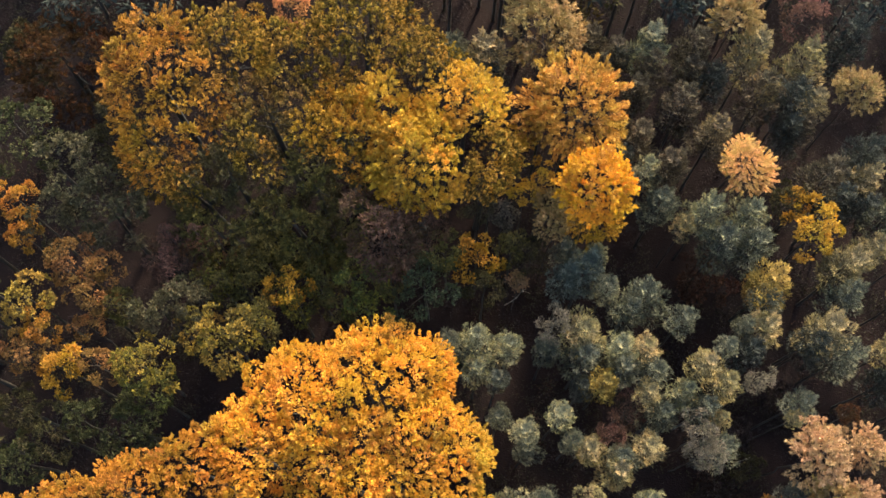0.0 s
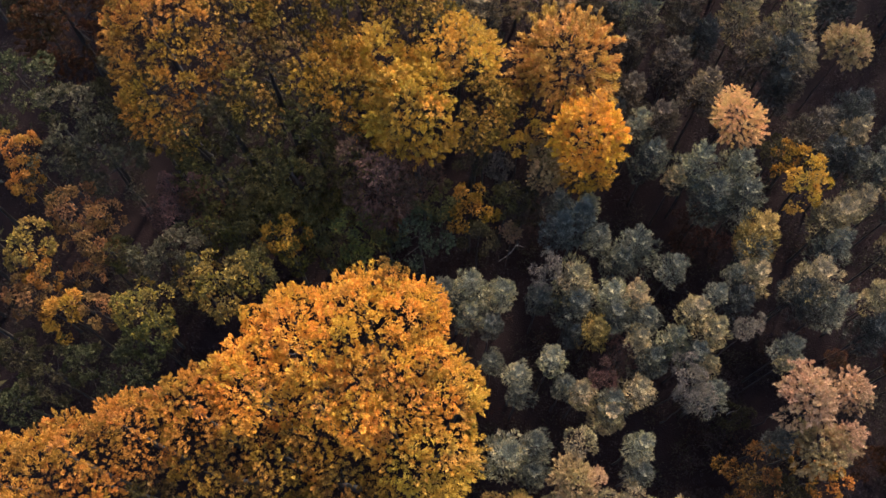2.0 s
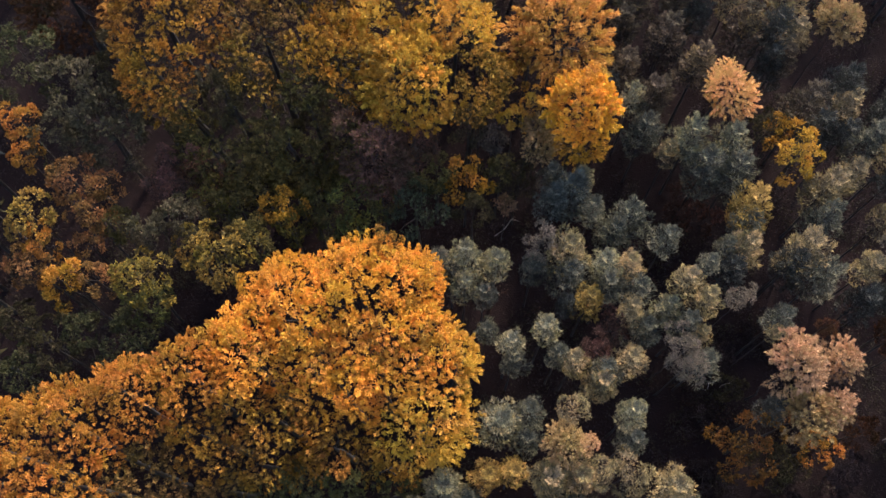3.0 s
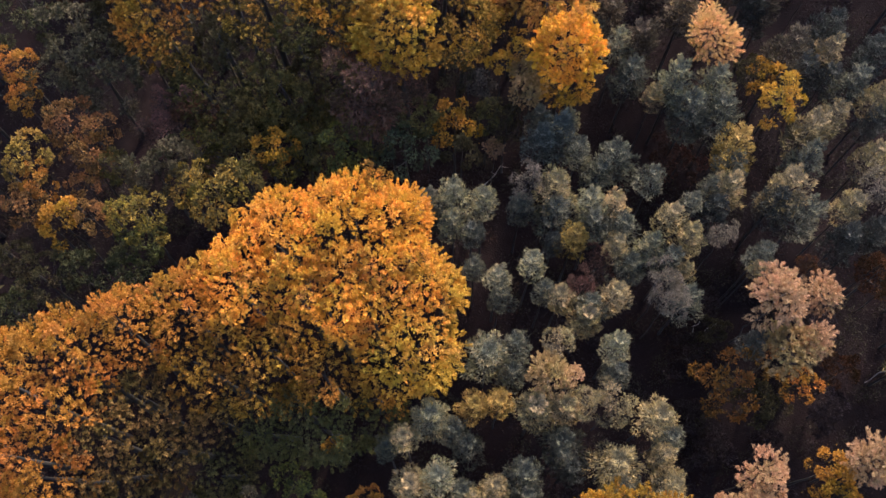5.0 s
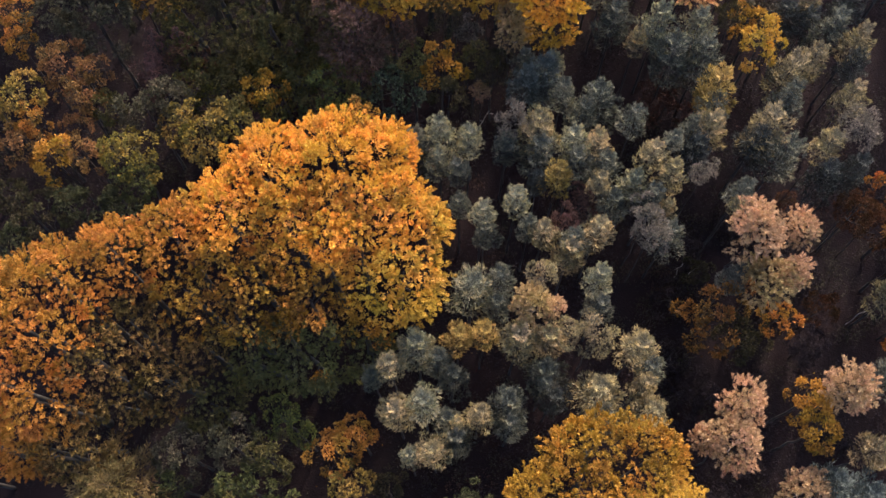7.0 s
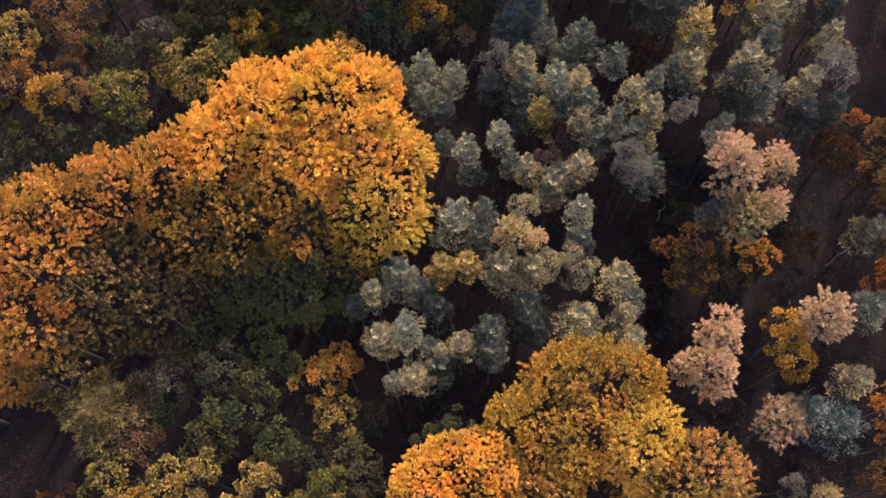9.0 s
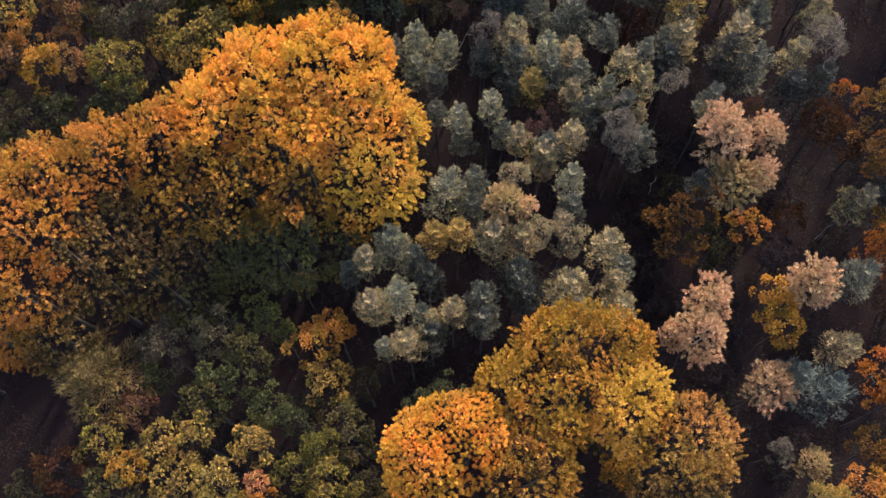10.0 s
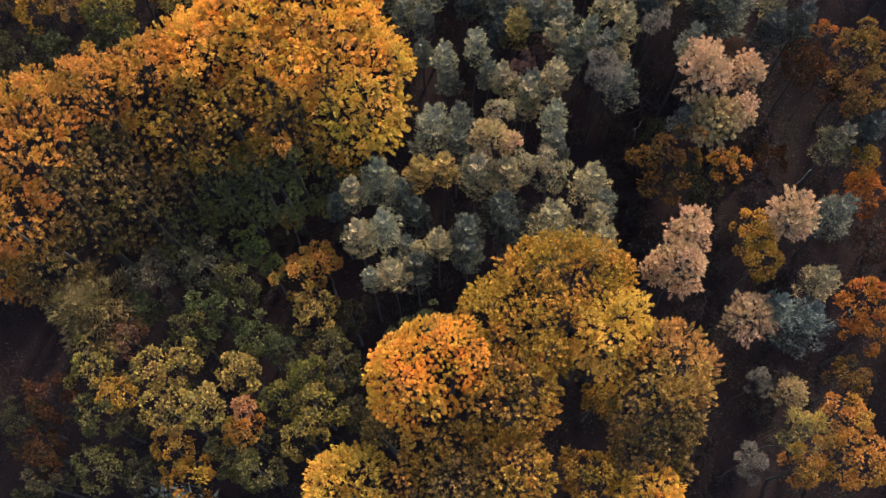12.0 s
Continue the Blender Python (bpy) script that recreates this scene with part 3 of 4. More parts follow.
def larch(x, y, height, radius, tint):
    """Its stem bends, so that the tip hangs over to one side of the whorls; feathery boughs reach out of them."""
    clumps = [((px + 0.3 * (height - pz), py - 0.17 * (height - pz), pz), r * 1.2, unit(np.array(way) - [0, 0, 0.1])) for (px, py, pz), r, way in cone(height, radius * 0.72, 6, 0.9)]
    tree("larch_tree", x, y, height, tint, BARK["pine"], "cone-shaped larch tree with glowing pale orange needles", "tree", "", 0.18, clumps, "wisp", 4, 0.14)


def slim(x, y, height, radius, tint):
    tree("slim_tree", x, y, height, tint, BARK["oak"], f"slim pointed young tree with {WORDS[tint]} leaves", "tree", "slim young trees", 0.12,
         cone(height, radius, 5, 1.1), "loose", 4, 0.2)


def spruce(x, y, height, radius, tint):
    clumps = [((0, 0, height - 0.3), 0.25 * radius, (0, 0, 1), "whorl")]
    for size, drop in ((0.5, 0.8), (0.75, 1.5), (1.0, 2.3), (1.15, 3.2), (1.2, 4.2)):
        clumps.append(((0, 0, height - drop), size * radius, unit(np.array([rng.normal(0, 0.06), rng.normal(0, 0.06), 1.0])), "whorl"))
    tree("spruce_tree", x, y, height, tint, BARK["pine"], "solitary spruce with drooping olive-green branches", "tree", "", 0.2, clumps, "whorl", 4, 0.1)


def bush(x, y, height, radius, tint):
    clump = max(0.45, 0.34 * radius)
    clumps = dome(height, radius, min(0.7 * height, radius), clump, -0.2, 0.3, 1.4)
    tree("bush", x, y, height, tint, BARK["oak"], f"low bush with {WORDS[tint]} leaves on the forest floor", "bush", "undergrowth bushes",
         0.07, clumps, "loose", 4, 0.3, 0.8)


# ---- the wood, tree by tree ----
# place, height and crown radius of each tree
# --- upper beech group
plant(beech, -25.3, 43.9, 24.5, 4.71, "coppergold")
plant(beech, -20.5, 45.1, 23.8, 4.21, "goldolive")
plant(beech, -24.3, 38.6, 22.4, 4.53, "amber")
plant(beech, -13.0, 44.6, 23.8, 3.25, "goldolive")
plant(beech, -7.1, 47.3, 24.5, 4.36, "goldolive")
plant(beech, -2.4, 43.7, 24.5, 3.31, "goldolive")
plant(beech, -14.9, 39.9, 22.8, 4.13, "brownolive")
plant(beech, -9.0, 37.6, 23.1, 4.14, "olivegold")
# the group's shaded lower flank, painted as crowns in darker olive
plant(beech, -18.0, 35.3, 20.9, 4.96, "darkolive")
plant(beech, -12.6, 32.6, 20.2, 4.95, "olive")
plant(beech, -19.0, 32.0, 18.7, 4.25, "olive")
plant(beech, -21.7, 35.2, 20.2, 2.97, "goldolive")
plant(beech, -2.0, 35.1, 24.5, 3.89, "yellow")
plant(beech, 1.7, 40.3, 23.8, 3.30, "gold")
plant(beech, 3.4, 35.6, 22.4, 3.00, "goldolive")
plant(beech, -4.5, 40.4, 23.8, 2.17, "gold")
plant(spiky, 12.1, 41.2, 23.1, 4.75, "sallow")
plant(beech, 13.2, 32.8, 23.1, 2.65, "bright")
plant(beech, 13.5, 31.3, 18.6, 1.9, "olivegold")
plant(spiky, 8.9, 40.0, 19.5, 1.9, "sallow")
plant(oak, 7.4, 34.0, 16.6, 1.63, "gold")
plant(oak, 9.3, 34.8, 18, 1.30, "gold")
plant(oak, 6.7, 38.1, 18, 2.14, "olivegold")
plant(birch, -5.4, 29.3, 22.1, 4.41, "mauve")
plant(birch, -1.4, 30.7, 18.7, 2.47, "mauve")
# dim corner of the view is put into these far-left trees' tints
plant(beech, -36.8, 48.8, 16.6, 4.57, "rust")
plant(oak, -41.2, 50.8, 15.1, 3.28, "darkolive")
plant(oak, -30.9, 40.7, 15.1, 3.18, "darkolive")
plant(oak, -38.9, 40.4, 18, 3.61, "darkgreen")
plant(oak, -32.8, 36.2, 19.4, 3.77, "greygreen")
plant(oak, -30.5, 32.8, 18.7, 4.26, "greygreen")
plant(oak, -34.6, 31.2, 17.3, 2.76, "greygreen")
plant(oak, -38.0, 32.7, 18.7, 1.99, "orangebrown")
plant(oak, -37.6, 30.0, 17.3, 1.80, "orangebrown")
plant(oak, -13.7, 49.6, 22.4, 2.02, "salmon")
plant(oak, -18.8, 52.3, 15.1, 1.91, "amber")
plant(slim, -24.5, 29.9, 18, 1.77, "plum")
plant(slim, -21.9, 29.9, 18, 1.67, "plum")
plant(birch, -24.5, 27.3, 15.1, 2.28, "plum")
# --- left mixed wood
plant(oak, -33.2, 27.3, 18, 2.46, "tan")
plant(oak, -30.1, 26.6, 17.3, 1.97, "tan")
plant(oak, -36.0, 23.8, 18.7, 2.66, "tangold")
plant(oak, -31.1, 24.1, 17.3, 2.21, "tan")
plant(oak, -28.7, 23.5, 15.8, 1.99, "olive")
plant(oak, -31.3, 21.9, 15.8, 1.78, "tan")
plant(oak, -36.2, 19.6, 17.3, 2.32, "tan")
plant(oak, -32.6, 17.8, 18, 2.39, "olivegold")
plant(oak, -29.7, 18.0, 18, 1.81, "tan")
plant(oak, -25.7, 18.0, 19.4, 2.92, "yellowgreen")
plant(oak, -25.2, 15.9, 16.6, 2.41, "green")
plant(oak, -24.5, 23.0, 18, 3.02, "greygreen")
plant(oak, -22.1, 23.9, 18, 2.19, "greygreen")
plant(oak, -18.3, 20.2, 19.4, 3.24, "yellowgreen")
plant(oak, -16.1, 21.5, 18, 2.41, "olive")
plant(oak, -17.6, 25.1, 16.6, 2.73, "olive")
plant(oak, -13.7, 24.9, 17.3, 2.06, "olivegold")
plant(oak, -27.0, 13.3, 16.6, 3.45, "darkgreen")
plant(oak, -31.2, 13.5, 16.6, 2.39, "darkgreen")
plant(oak, -33.5, 12.3, 16.6, 2.62, "darkolive")
plant(oak, -36.7, 14.5, 15.8, 2.42, "darkolive")
plant(oak, -36.4, 10.2, 15.8, 2.38, "darkgreen")
plant(oak, -7.2, 25.2, 16.6, 2.88, "greenlit")
plant(oak, -4.7, 26.3, 16.6, 1.99, "olive")
plant(oak, -1.5, 25.7, 15.8, 3.01, "teal")
plant(oak, 3.1, 28.3, 16.6, 2.40, "olivegold")
plant(oak, 3.8, 25.7, 15.1, 2.01, "darkolive")
plant(birch, 10.1, 31.0, 16.6, 1.61, "tanpink")
plant(birch, 6.9, 26.7, 12.2, 0.93, "pink")
# --- upper right pines; the rightmost take the view's dimmer margin into their tints
plant(pine, 16.7, 48.0, 16.5, 1.38, "dark")
plant(pine, 33.9, 40.9, 16, 1.46, "dusk")
plant(pine, 34.8, 43.3, 17, 1.67, "khaki")
plant(pine, 30.7, 44.4, 16.5, 1.16, "warm")
plant(oak, 32.5, 33.4, 16, 1.53, "olivegold")
plant(pine, 22.1, 31.4, 15.5, 1.32, "warm")
plant(pine, 25.5, 40.5, 17, 1.76, "khaki")
plant(pine, 21.8, 37.6, 16.5, 1.23, "dusk")
plant(pine, 18.8, 36.5, 17, 1.63, "pale")
plant(birch, 9.8, 33.0, 17, 1.31, "tanpink")
plant(pine, 13.7, 28.3, 16.5, 1.30, "pale")
plant(oak, 4.5, 34.9, 18, 1.71, "gold")
plant(pine, 11.0, 28.8, 16, 1.51, "grey")
plant(oak, 8.1, 28.7, 14.5, 1.84, "darkolive")
plant(oak, 5.6, 32.6, 14.5, 1.76, "greypink")
plant(oak, 3.3, 33.6, 16, 2.15, "greygreen")
plant(oak, 6.3, 29.4, 15, 2.04, "olive")
plant(pine, 3.9, 47.5, 19.4, 2.90, "khaki")
plant(pine, 0.9, 49.1, 16.6, 2.13, "grey")
plant(pine, 4.5, 45.9, 16.6, 2.38, "dark")
plant(birch, 9.5, 49.9, 19.4, 3.24, "tanpink")
plant(pine, 14.2, 49.9, 16.6, 1.71, "dusk")
plant(pine, 19.6, 48.9, 18.7, 2.30, "pale")
plant(pine, 19.8, 46.9, 17.3, 1.89, "dusk")
plant(pine, 16.4, 48.3, 17.3, 1.69, "dusk")
plant(pine, 24.0, 48.7, 18, 2.21, "dusk")
plant(pine, 23.6, 46.5, 16.6, 2.12, "dusk")
plant(birch, 27.7, 51.3, 18.7, 2.37, "tanpink")
plant(pine, 29.5, 48.3, 18.7, 2.40, "warm")
plant(pine, 34.1, 47.1, 18.7, 2.29, "khaki")
plant(pine, 30.2, 44.4, 18, 2.49, "dusk")
plant(pine, 32.9, 43.5, 18, 2.28, "dark")
plant(birch, 38.9, 44.4, 17.3, 2.09, "tanpink")
plant(birch, 34.5, 52.0, 17.3, 2.25, "plum")
plant(pine, 39.5, 50.7, 16.6, 2.58, "dark")
plant(pine, 18.3, 44.3, 17.3, 1.88, "dusk")
plant(pine, 22.5, 43.0, 18, 2.48, "dusk")
plant(pine, 25.7, 46.1, 16.6, 1.90, "dark")
plant(pine, 25.1, 39.8, 18, 2.15, "dusk")
plant(pine, 18.3, 39.8, 17.3, 2.16, "dusk")
plant(pine, 17.0, 38.4, 15.1, 1.57, "dark")
plant(pine, 20.7, 37.0, 17.3, 2.04, "dusk")
plant(pine, 19.9, 33.5, 16.6, 2.03, "grey")
plant(pine, 32.8, 41.0, 15.8, 1.89, "dark")
plant(larch, 26.1, 36.7, 20.9, 2.94, "larchgold")
plant(pine, 35.0, 35.5, 18.7, 2.81, "dusk")
plant(pine, 36.4, 33.8, 16.6, 2.14, "dark")
plant(oak, 33.6, 30.6, 17.3, 2.61, "gold")
plant(oak, 31.6, 33.8, 15.8, 2.05, "darkolive")
plant(pine, 23.8, 32.1, 18.7, 2.28, "pale")
plant(pine, 27.7, 31.8, 18, 2.19, "pale")
plant(pine, 25.3, 29.6, 17.3, 2.50, "grey")
plant(pine, 28.2, 29.3, 17.3, 2.19, "grey")
plant(pine, 39.3, 38.2, 17.3, 2.26, "dark")
plant(pine, 39.1, 35.6, 17.3, 1.72, "khaki")
plant(pine, 38.6, 32.9, 16.6, 2.03, "dark")
# --- middle pines
plant(pine, 12.8, 27.0, 18, 2.26, "blue")
plant(pine, 11.1, 26.1, 17.3, 1.87, "blue")
plant(pine, 14.6, 25.3, 16.6, 1.58, "grey")
plant(pine, 18.0, 24.6, 17.3, 2.36, "grey")
plant(pine, 16.5, 23.2, 16.6, 1.77, "grey")
plant(pine, 21.2, 22.3, 17.3, 1.65, "grey")
plant(bush, 26.3, 28.5, 5.7, 3.07, "rustdark")
plant(bush, 25.6, 30.8, 5, 1.69, "rustdark")
plant(pine, 29.2, 25.7, 18, 2.55, "ochre")
plant(pine, 29.1, 24.0, 15.8, 2.09, "grey")
plant(pine, 28.4, 21.6, 17.3, 1.84, "warm")
plant(pine, 33.1, 21.1, 19.4, 2.38, "khaki")
plant(pine, 35.2, 19.1, 17.3, 2.32, "grey")
plant(pine, 32.4, 20.1, 17.3, 1.93, "dark")
plant(pine, 35.8, 24.4, 18, 1.95, "grey")
plant(pine, 36.2, 27.3, 18, 2.46, "khaki")
plant(pine, 38.6, 28.7, 17.3, 1.99, "khaki")
plant(pine, 2.9, 20.1, 19.4, 1.99, "pale")
plant(pine, 5.7, 19.5, 18.7, 1.61, "pale")
plant(pine, 2.9, 17.7, 18, 1.62, "pale")
plant(pine, 4.6, 16.9, 17.3, 1.34, "grey")
plant(pine, 1.8, 19.5, 15.1, 1.73, "dark")
plant(birch, 9.5, 21.4, 18, 1.62, "greypink")
plant(pine, 9.1, 19.6, 16.6, 1.53, "grey")
plant(pine, 12.1, 20.8, 19.4, 2.09, "warm")
plant(pine, 12.2, 18.7, 18, 2.10, "grey")
plant(pine, 15.3, 19.5, 18.7, 1.90, "pale")
plant(pine, 17.5, 19.6, 18, 1.43, "warm")
plant(pine, 15.6, 17.9, 17.3, 1.73, "grey")
plant(pine, 13.9, 16.6, 17.3, 1.62, "ochre")
plant(pine, 12.1, 16.4, 15.8, 1.26, "dark")
plant(pine, 18.3, 17.6, 17.3, 1.82, "grey")
plant(pine, 17.6, 15.7, 17.3, 1.33, "warm")
plant(pine, 18.9, 14.1, 16.6, 1.91, "grey")
plant(birch, 16.1, 14.8, 13.7, 1.67, "plum")
plant(pine, 9.8, 13.6, 18.7, 1.62, "pale")
plant(pine, 11.1, 11.7, 16.6, 1.42, "grey")
plant(pine, 6.8, 12.3, 18.7, 1.47, "pale")
plant(pine, 4.8, 13.7, 16.6, 1.30, "grey")
plant(pine, 7.1, 11.0, 16.6, 1.41, "grey")
plant(pine, 12.4, 11.0, 17.3, 1.50, "warm")
plant(pine, 17.3, 11.1, 18, 1.77, "warm")
plant(birch, 14.5, 12.4, 15.1, 1.35, "plum")
plant(pine, 22.2, 17.8, 19.4, 1.53, "warm")
plant(pine, 24.0, 16.4, 18.7, 1.63, "warm")
plant(pine, 24.5, 19.5, 18, 1.21, "grey")
plant(pine, 22.5, 14.6, 17.3, 1.89, "grey")
plant(pine, 27.0, 19.5, 16.6, 1.85, "dark")
plant(birch, 27.1, 16.6, 16.6, 1.41, "greypink")
plant(birch, 21.6, 12.2, 18, 1.67, "greypink")
plant(pine, 23.9, 11.1, 16.6, 1.89, "grey")
plant(pine, 29.7, 13.4, 17.3, 0.89, "warm")
plant(birch, 34.2, 13.8, 16.6, 1.00, "rust")
plant(pine, 14.7, 9.1, 17.3, 1.86, "warm")
plant(pine, 15.1, 10.3, 17.3, 1.69, "grey")
plant(birch, 22.0, 10.6, 18, 1.86, "greypink")
# --- second row
plant(pine, 12.3, -2.8, 16.5, 1.04, "grey")
plant(pine, 4.7, -6.3, 17, 0.75, "warm")
plant(pine, 0.6, -9.2, 18, 1.19, "pale")
plant(birch, 13.1, 3.5, 17.5, 0.86, "pink")
plant(pine, 23.8, 13.7, 16, 1.11, "warm")
plant(pine, 26.6, 21.6, 16.5, 1.13, "grey")
plant(pine, 20.8, 15.9, 17.5, 1.50, "pale")
plant(pine, 5.9, 5.6, 18.7, 2.32, "pale")
plant(pine, 8.4, 6.7, 17.3, 1.67, "grey")
plant(pine, 8.1, 4.3, 16.6, 1.57, "grey")
plant(birch, 11.9, 6.3, 18, 1.54, "khaki")
plant(birch, 10.9, 3.4, 19.4, 1.69, "tanpink")
plant(pine, 9.9, 0.8, 18.7, 2.18, "warm")
plant(pine, 12.6, 1.1, 18, 1.91, "warm")
plant(pine, 6.9, 1.4, 18, 1.52, "ochre")
plant(pine, 4.7, 1.1, 18, 1.62, "ochre")
plant(pine, 17.1, 6.5, 18.7, 1.72, "pale")
plant(pine, 17.4, 4.4, 16.6, 1.76, "grey")
plant(birch, 14.3, 1.3, 17.3, 1.64, "khaki")
plant(birch, 16.7, 1.3, 17.3, 2.02, "khaki")
plant(pine, 20.3, 0.3, 18.7, 1.97, "warm")
plant(pine, 21.5, -1.2, 16.6, 1.63, "grey")
plant(pine, 16.7, -3.6, 19.4, 2.41, "warm")
plant(pine, 17.3, -5.3, 16.6, 1.71, "grey")
plant(pine, 20.8, -2.9, 17.3, 1.51, "warm")
plant(pine, 21.3, -5.2, 18, 1.96, "warm")
plant(pine, 1.1, 0.0, 19.7, 2.06, "pale")
plant(pine, 3.0, -0.8, 17.4, 1.62, "grey")
plant(pine, -1.1, -2.0, 20.8, 1.55, "warm")
plant(pine, -2.6, -2.6, 18.5, 1.30, "grey")
plant(pine, -0.6, -5.6, 19.7, 1.84, "warm")
plant(pine, 1.8, -5.0, 20.3, 1.83, "pale")
plant(pine, 3.8, -5.9, 16.6, 1.61, "grey")
plant(pine, 6.5, -5.6, 18, 1.49, "khaki")
plant(pine, 9.0, -4.5, 17.3, 2.08, "grey")
plant(pine, 9.2, -6.3, 16.6, 1.70, "grey")
plant(pine, 12.4, -1.7, 16.6, 2.12, "grey")
plant(pine, 13.1, -3.8, 15.8, 1.73, "dark")
plant(pine, 4.2, -1.9, 15.8, 1.74, "grey")
plant(pine, 2.6, -8.9, 19.2, 1.63, "warm")
plant(pine, 4.5, -7.5, 16.6, 1.89, "grey")
plant(pine, 0.6, 20.2, 16.6, 1.75, "grey")
plant(birch, 31.0, 10.2, 20.2, 2.41, "pink")
plant(birch, 35.2, 11.0, 18, 1.67, "pink")
plant(pine, 30.4, 14.7, 18, 1.63, "grey")
plant(birch, 32.0, 6.4, 18, 2.22, "tanpink")
plant(birch, 34.3, 6.7, 18, 1.46, "pink")
plant(pine, 29.5, 7.0, 16.6, 1.58, "dark")
plant(oak, 28.6, 4.9, 12.9, 3.38, "ambergreen")
plant(oak, 34.3, 4.2, 11.5, 1.85, "orangebrown")
plant(oak, 31.7, 2.9, 10, 2.61, "darkolive")
plant(bush, 39.9, 6.2, 7.8, 1.93, "rust")
plant(bush, 38.1, 2.6, 7.8, 2.39, "bluedark")
plant(bush, 28.6, 10.6, 5, 1.67, "darkolive")
plant(birch, 37.8, -3.7, 18.7, 2.14, "pink")
plant(oak, 35.1, -4.1, 16.6, 2.17, "olivegold")
plant(oak, 35.7, -6.6, 16.6, 2.27, "olivegold")
plant(birch, 29.0, -4.6, 18, 1.87, "pink")
plant(birch, 28.1, -8.1, 18.7, 2.11, "pink")
plant(birch, 26.3, -7.3, 13.7, 1.26, "pink")
plant(oak, -11.0, -5.1, 13.7, 2.06, "greenlit")
plant(oak, -9.1, -6.9, 12.2, 1.48, "greenlit")
# --- great beech; shade on its south flank is put into the darker tints
plant(beech, 1.8, 10.5, 21, 1.75, "gold")
plant(beech, -12.0, 16.3, 23, 2.05, "orange")
plant(beech, -1.6, 16.8, 22.3, 2.27, "orange")
plant(beech, -6.0, 14.2, 25.2, 5.57, "orange")
plant(beech, -1.9, 10.8, 24.5, 3.82, "orange")
plant(beech, -10.6, 13.0, 25.2, 4.20, "orange")
plant(beech, -1.2, 5.9, 23.8, 4.25, "gold")
plant(beech, -6.7, 7.9, 24.5, 4.39, "orange")
plant(beech, -14.2, 9.8, 24.5, 4.28, "orange")
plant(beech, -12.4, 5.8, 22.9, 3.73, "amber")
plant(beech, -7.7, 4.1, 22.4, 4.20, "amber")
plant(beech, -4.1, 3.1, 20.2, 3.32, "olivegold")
plant(beech, -19.5, 8.3, 23.8, 3.30, "copper")
plant(beech, -17.5, 4.5, 22.4, 3.97, "amber")
plant(beech, -24.2, 6.4, 23.8, 3.20, "copper")
plant(beech, -29.3, 4.0, 24.5, 3.55, "copper")
plant(beech, -34.4, 2.2, 23.8, 3.88, "copper")
plant(beech, -28.9, 0.2, 24.5, 3.82, "rustorange")
plant(beech, -29.8, -4.3, 23.1, 3.82, "rustorange")
plant(beech, -33.7, -2.9, 23.8, 3.58, "rustorange")
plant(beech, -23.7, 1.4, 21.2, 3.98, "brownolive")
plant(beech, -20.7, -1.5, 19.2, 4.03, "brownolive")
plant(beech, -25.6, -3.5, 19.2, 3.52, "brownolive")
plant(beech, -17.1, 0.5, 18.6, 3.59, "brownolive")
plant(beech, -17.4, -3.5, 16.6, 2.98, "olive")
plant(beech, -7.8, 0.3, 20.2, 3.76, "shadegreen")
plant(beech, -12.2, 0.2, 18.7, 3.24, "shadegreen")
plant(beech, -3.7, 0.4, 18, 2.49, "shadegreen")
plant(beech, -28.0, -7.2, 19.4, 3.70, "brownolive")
plant(beech, -32.1, -8.1, 18.7, 2.78, "rustorange")
plant(oak, -15.6, 16.4, 20.2, 1.28, "orange")
plant(oak, -4.0, 19.8, 22.4, 1.46, "amber")
plant(oak, -7.9, -1.5, 10.8, 1.22, "olivegold")
# --- lower left wood
plant(spruce, -24.4, -11.9, 18.7, 3.41, "sprucegreen")
plant(beech, -30.3, -8.4, 16.6, 2.00, "amber")
plant(oak, -19.2, -8.8, 16.8, 2.40, "greygreen")
plant(oak, -14.5, -8.5, 17.7, 2.47, "greygreen")
plant(oak, -11.6, -9.4, 17, 2.23, "olive")
plant(oak, -13.5, -11.9, 16.8, 2.47, "green")
plant(oak, -15.3, -13.7, 15.8, 2.38, "olive")
plant(oak, -21.1, -14.1, 15.1, 1.79, "brownpink")
plant(oak, -20.1, -11.4, 14.4, 1.82, "green")
plant(oak, -23.6, -17.4, 16.6, 2.33, "yellowgreen")
plant(oak, -27.3, -19.7, 15.8, 2.73, "rust")
plant(oak, -18.4, -17.4, 16.6, 2.14, "tangold")
plant(oak, -15.4, -17.1, 17.3, 2.02, "tangold")
plant(oak, -16.3, -21.0, 18, 2.46, "tangold")
plant(oak, -13.2, -21.0, 18, 2.46, "yellowtan")
plant(oak, -15.8, -24.2, 16.6, 1.89, "olivegold")
plant(oak, -10.5, -17.8, 17.3, 2.02, "tangold")
plant(oak, -9.7, -20.9, 17.3, 1.23, "salmon")
plant(oak, -10.2, -22.6, 15.8, 1.73, "orangebrown")
plant(oak, -4.9, -17.9, 17.3, 2.02, "olivegreen")
plant(oak, -7.1, -19.8, 16.6, 2.12, "olivegreen")
plant(oak, -3.6, -20.3, 17.3, 2.48, "yellowgreen")
plant(oak, -5.0, -22.6, 16.6, 2.19, "yellowgreen")
plant(oak, -22.4, -21.7, 15.8, 2.61, "olive")
plant(oak, -21.1, -19.4, 16.6, 1.93, "olivegold")
plant(oak, -27.8, -24.5, 15.1, 2.41, "rust")
plant(oak, -22.2, -26.0, 15.8, 2.48, "olive")
plant(oak, -27.5, -27.3, 15.1, 2.39, "darkolive")
plant(oak, -18.4, -26.8, 15.1, 2.29, "darkolive")
plant(oak, -14.6, -27.2, 15.1, 2.48, "olivegold")
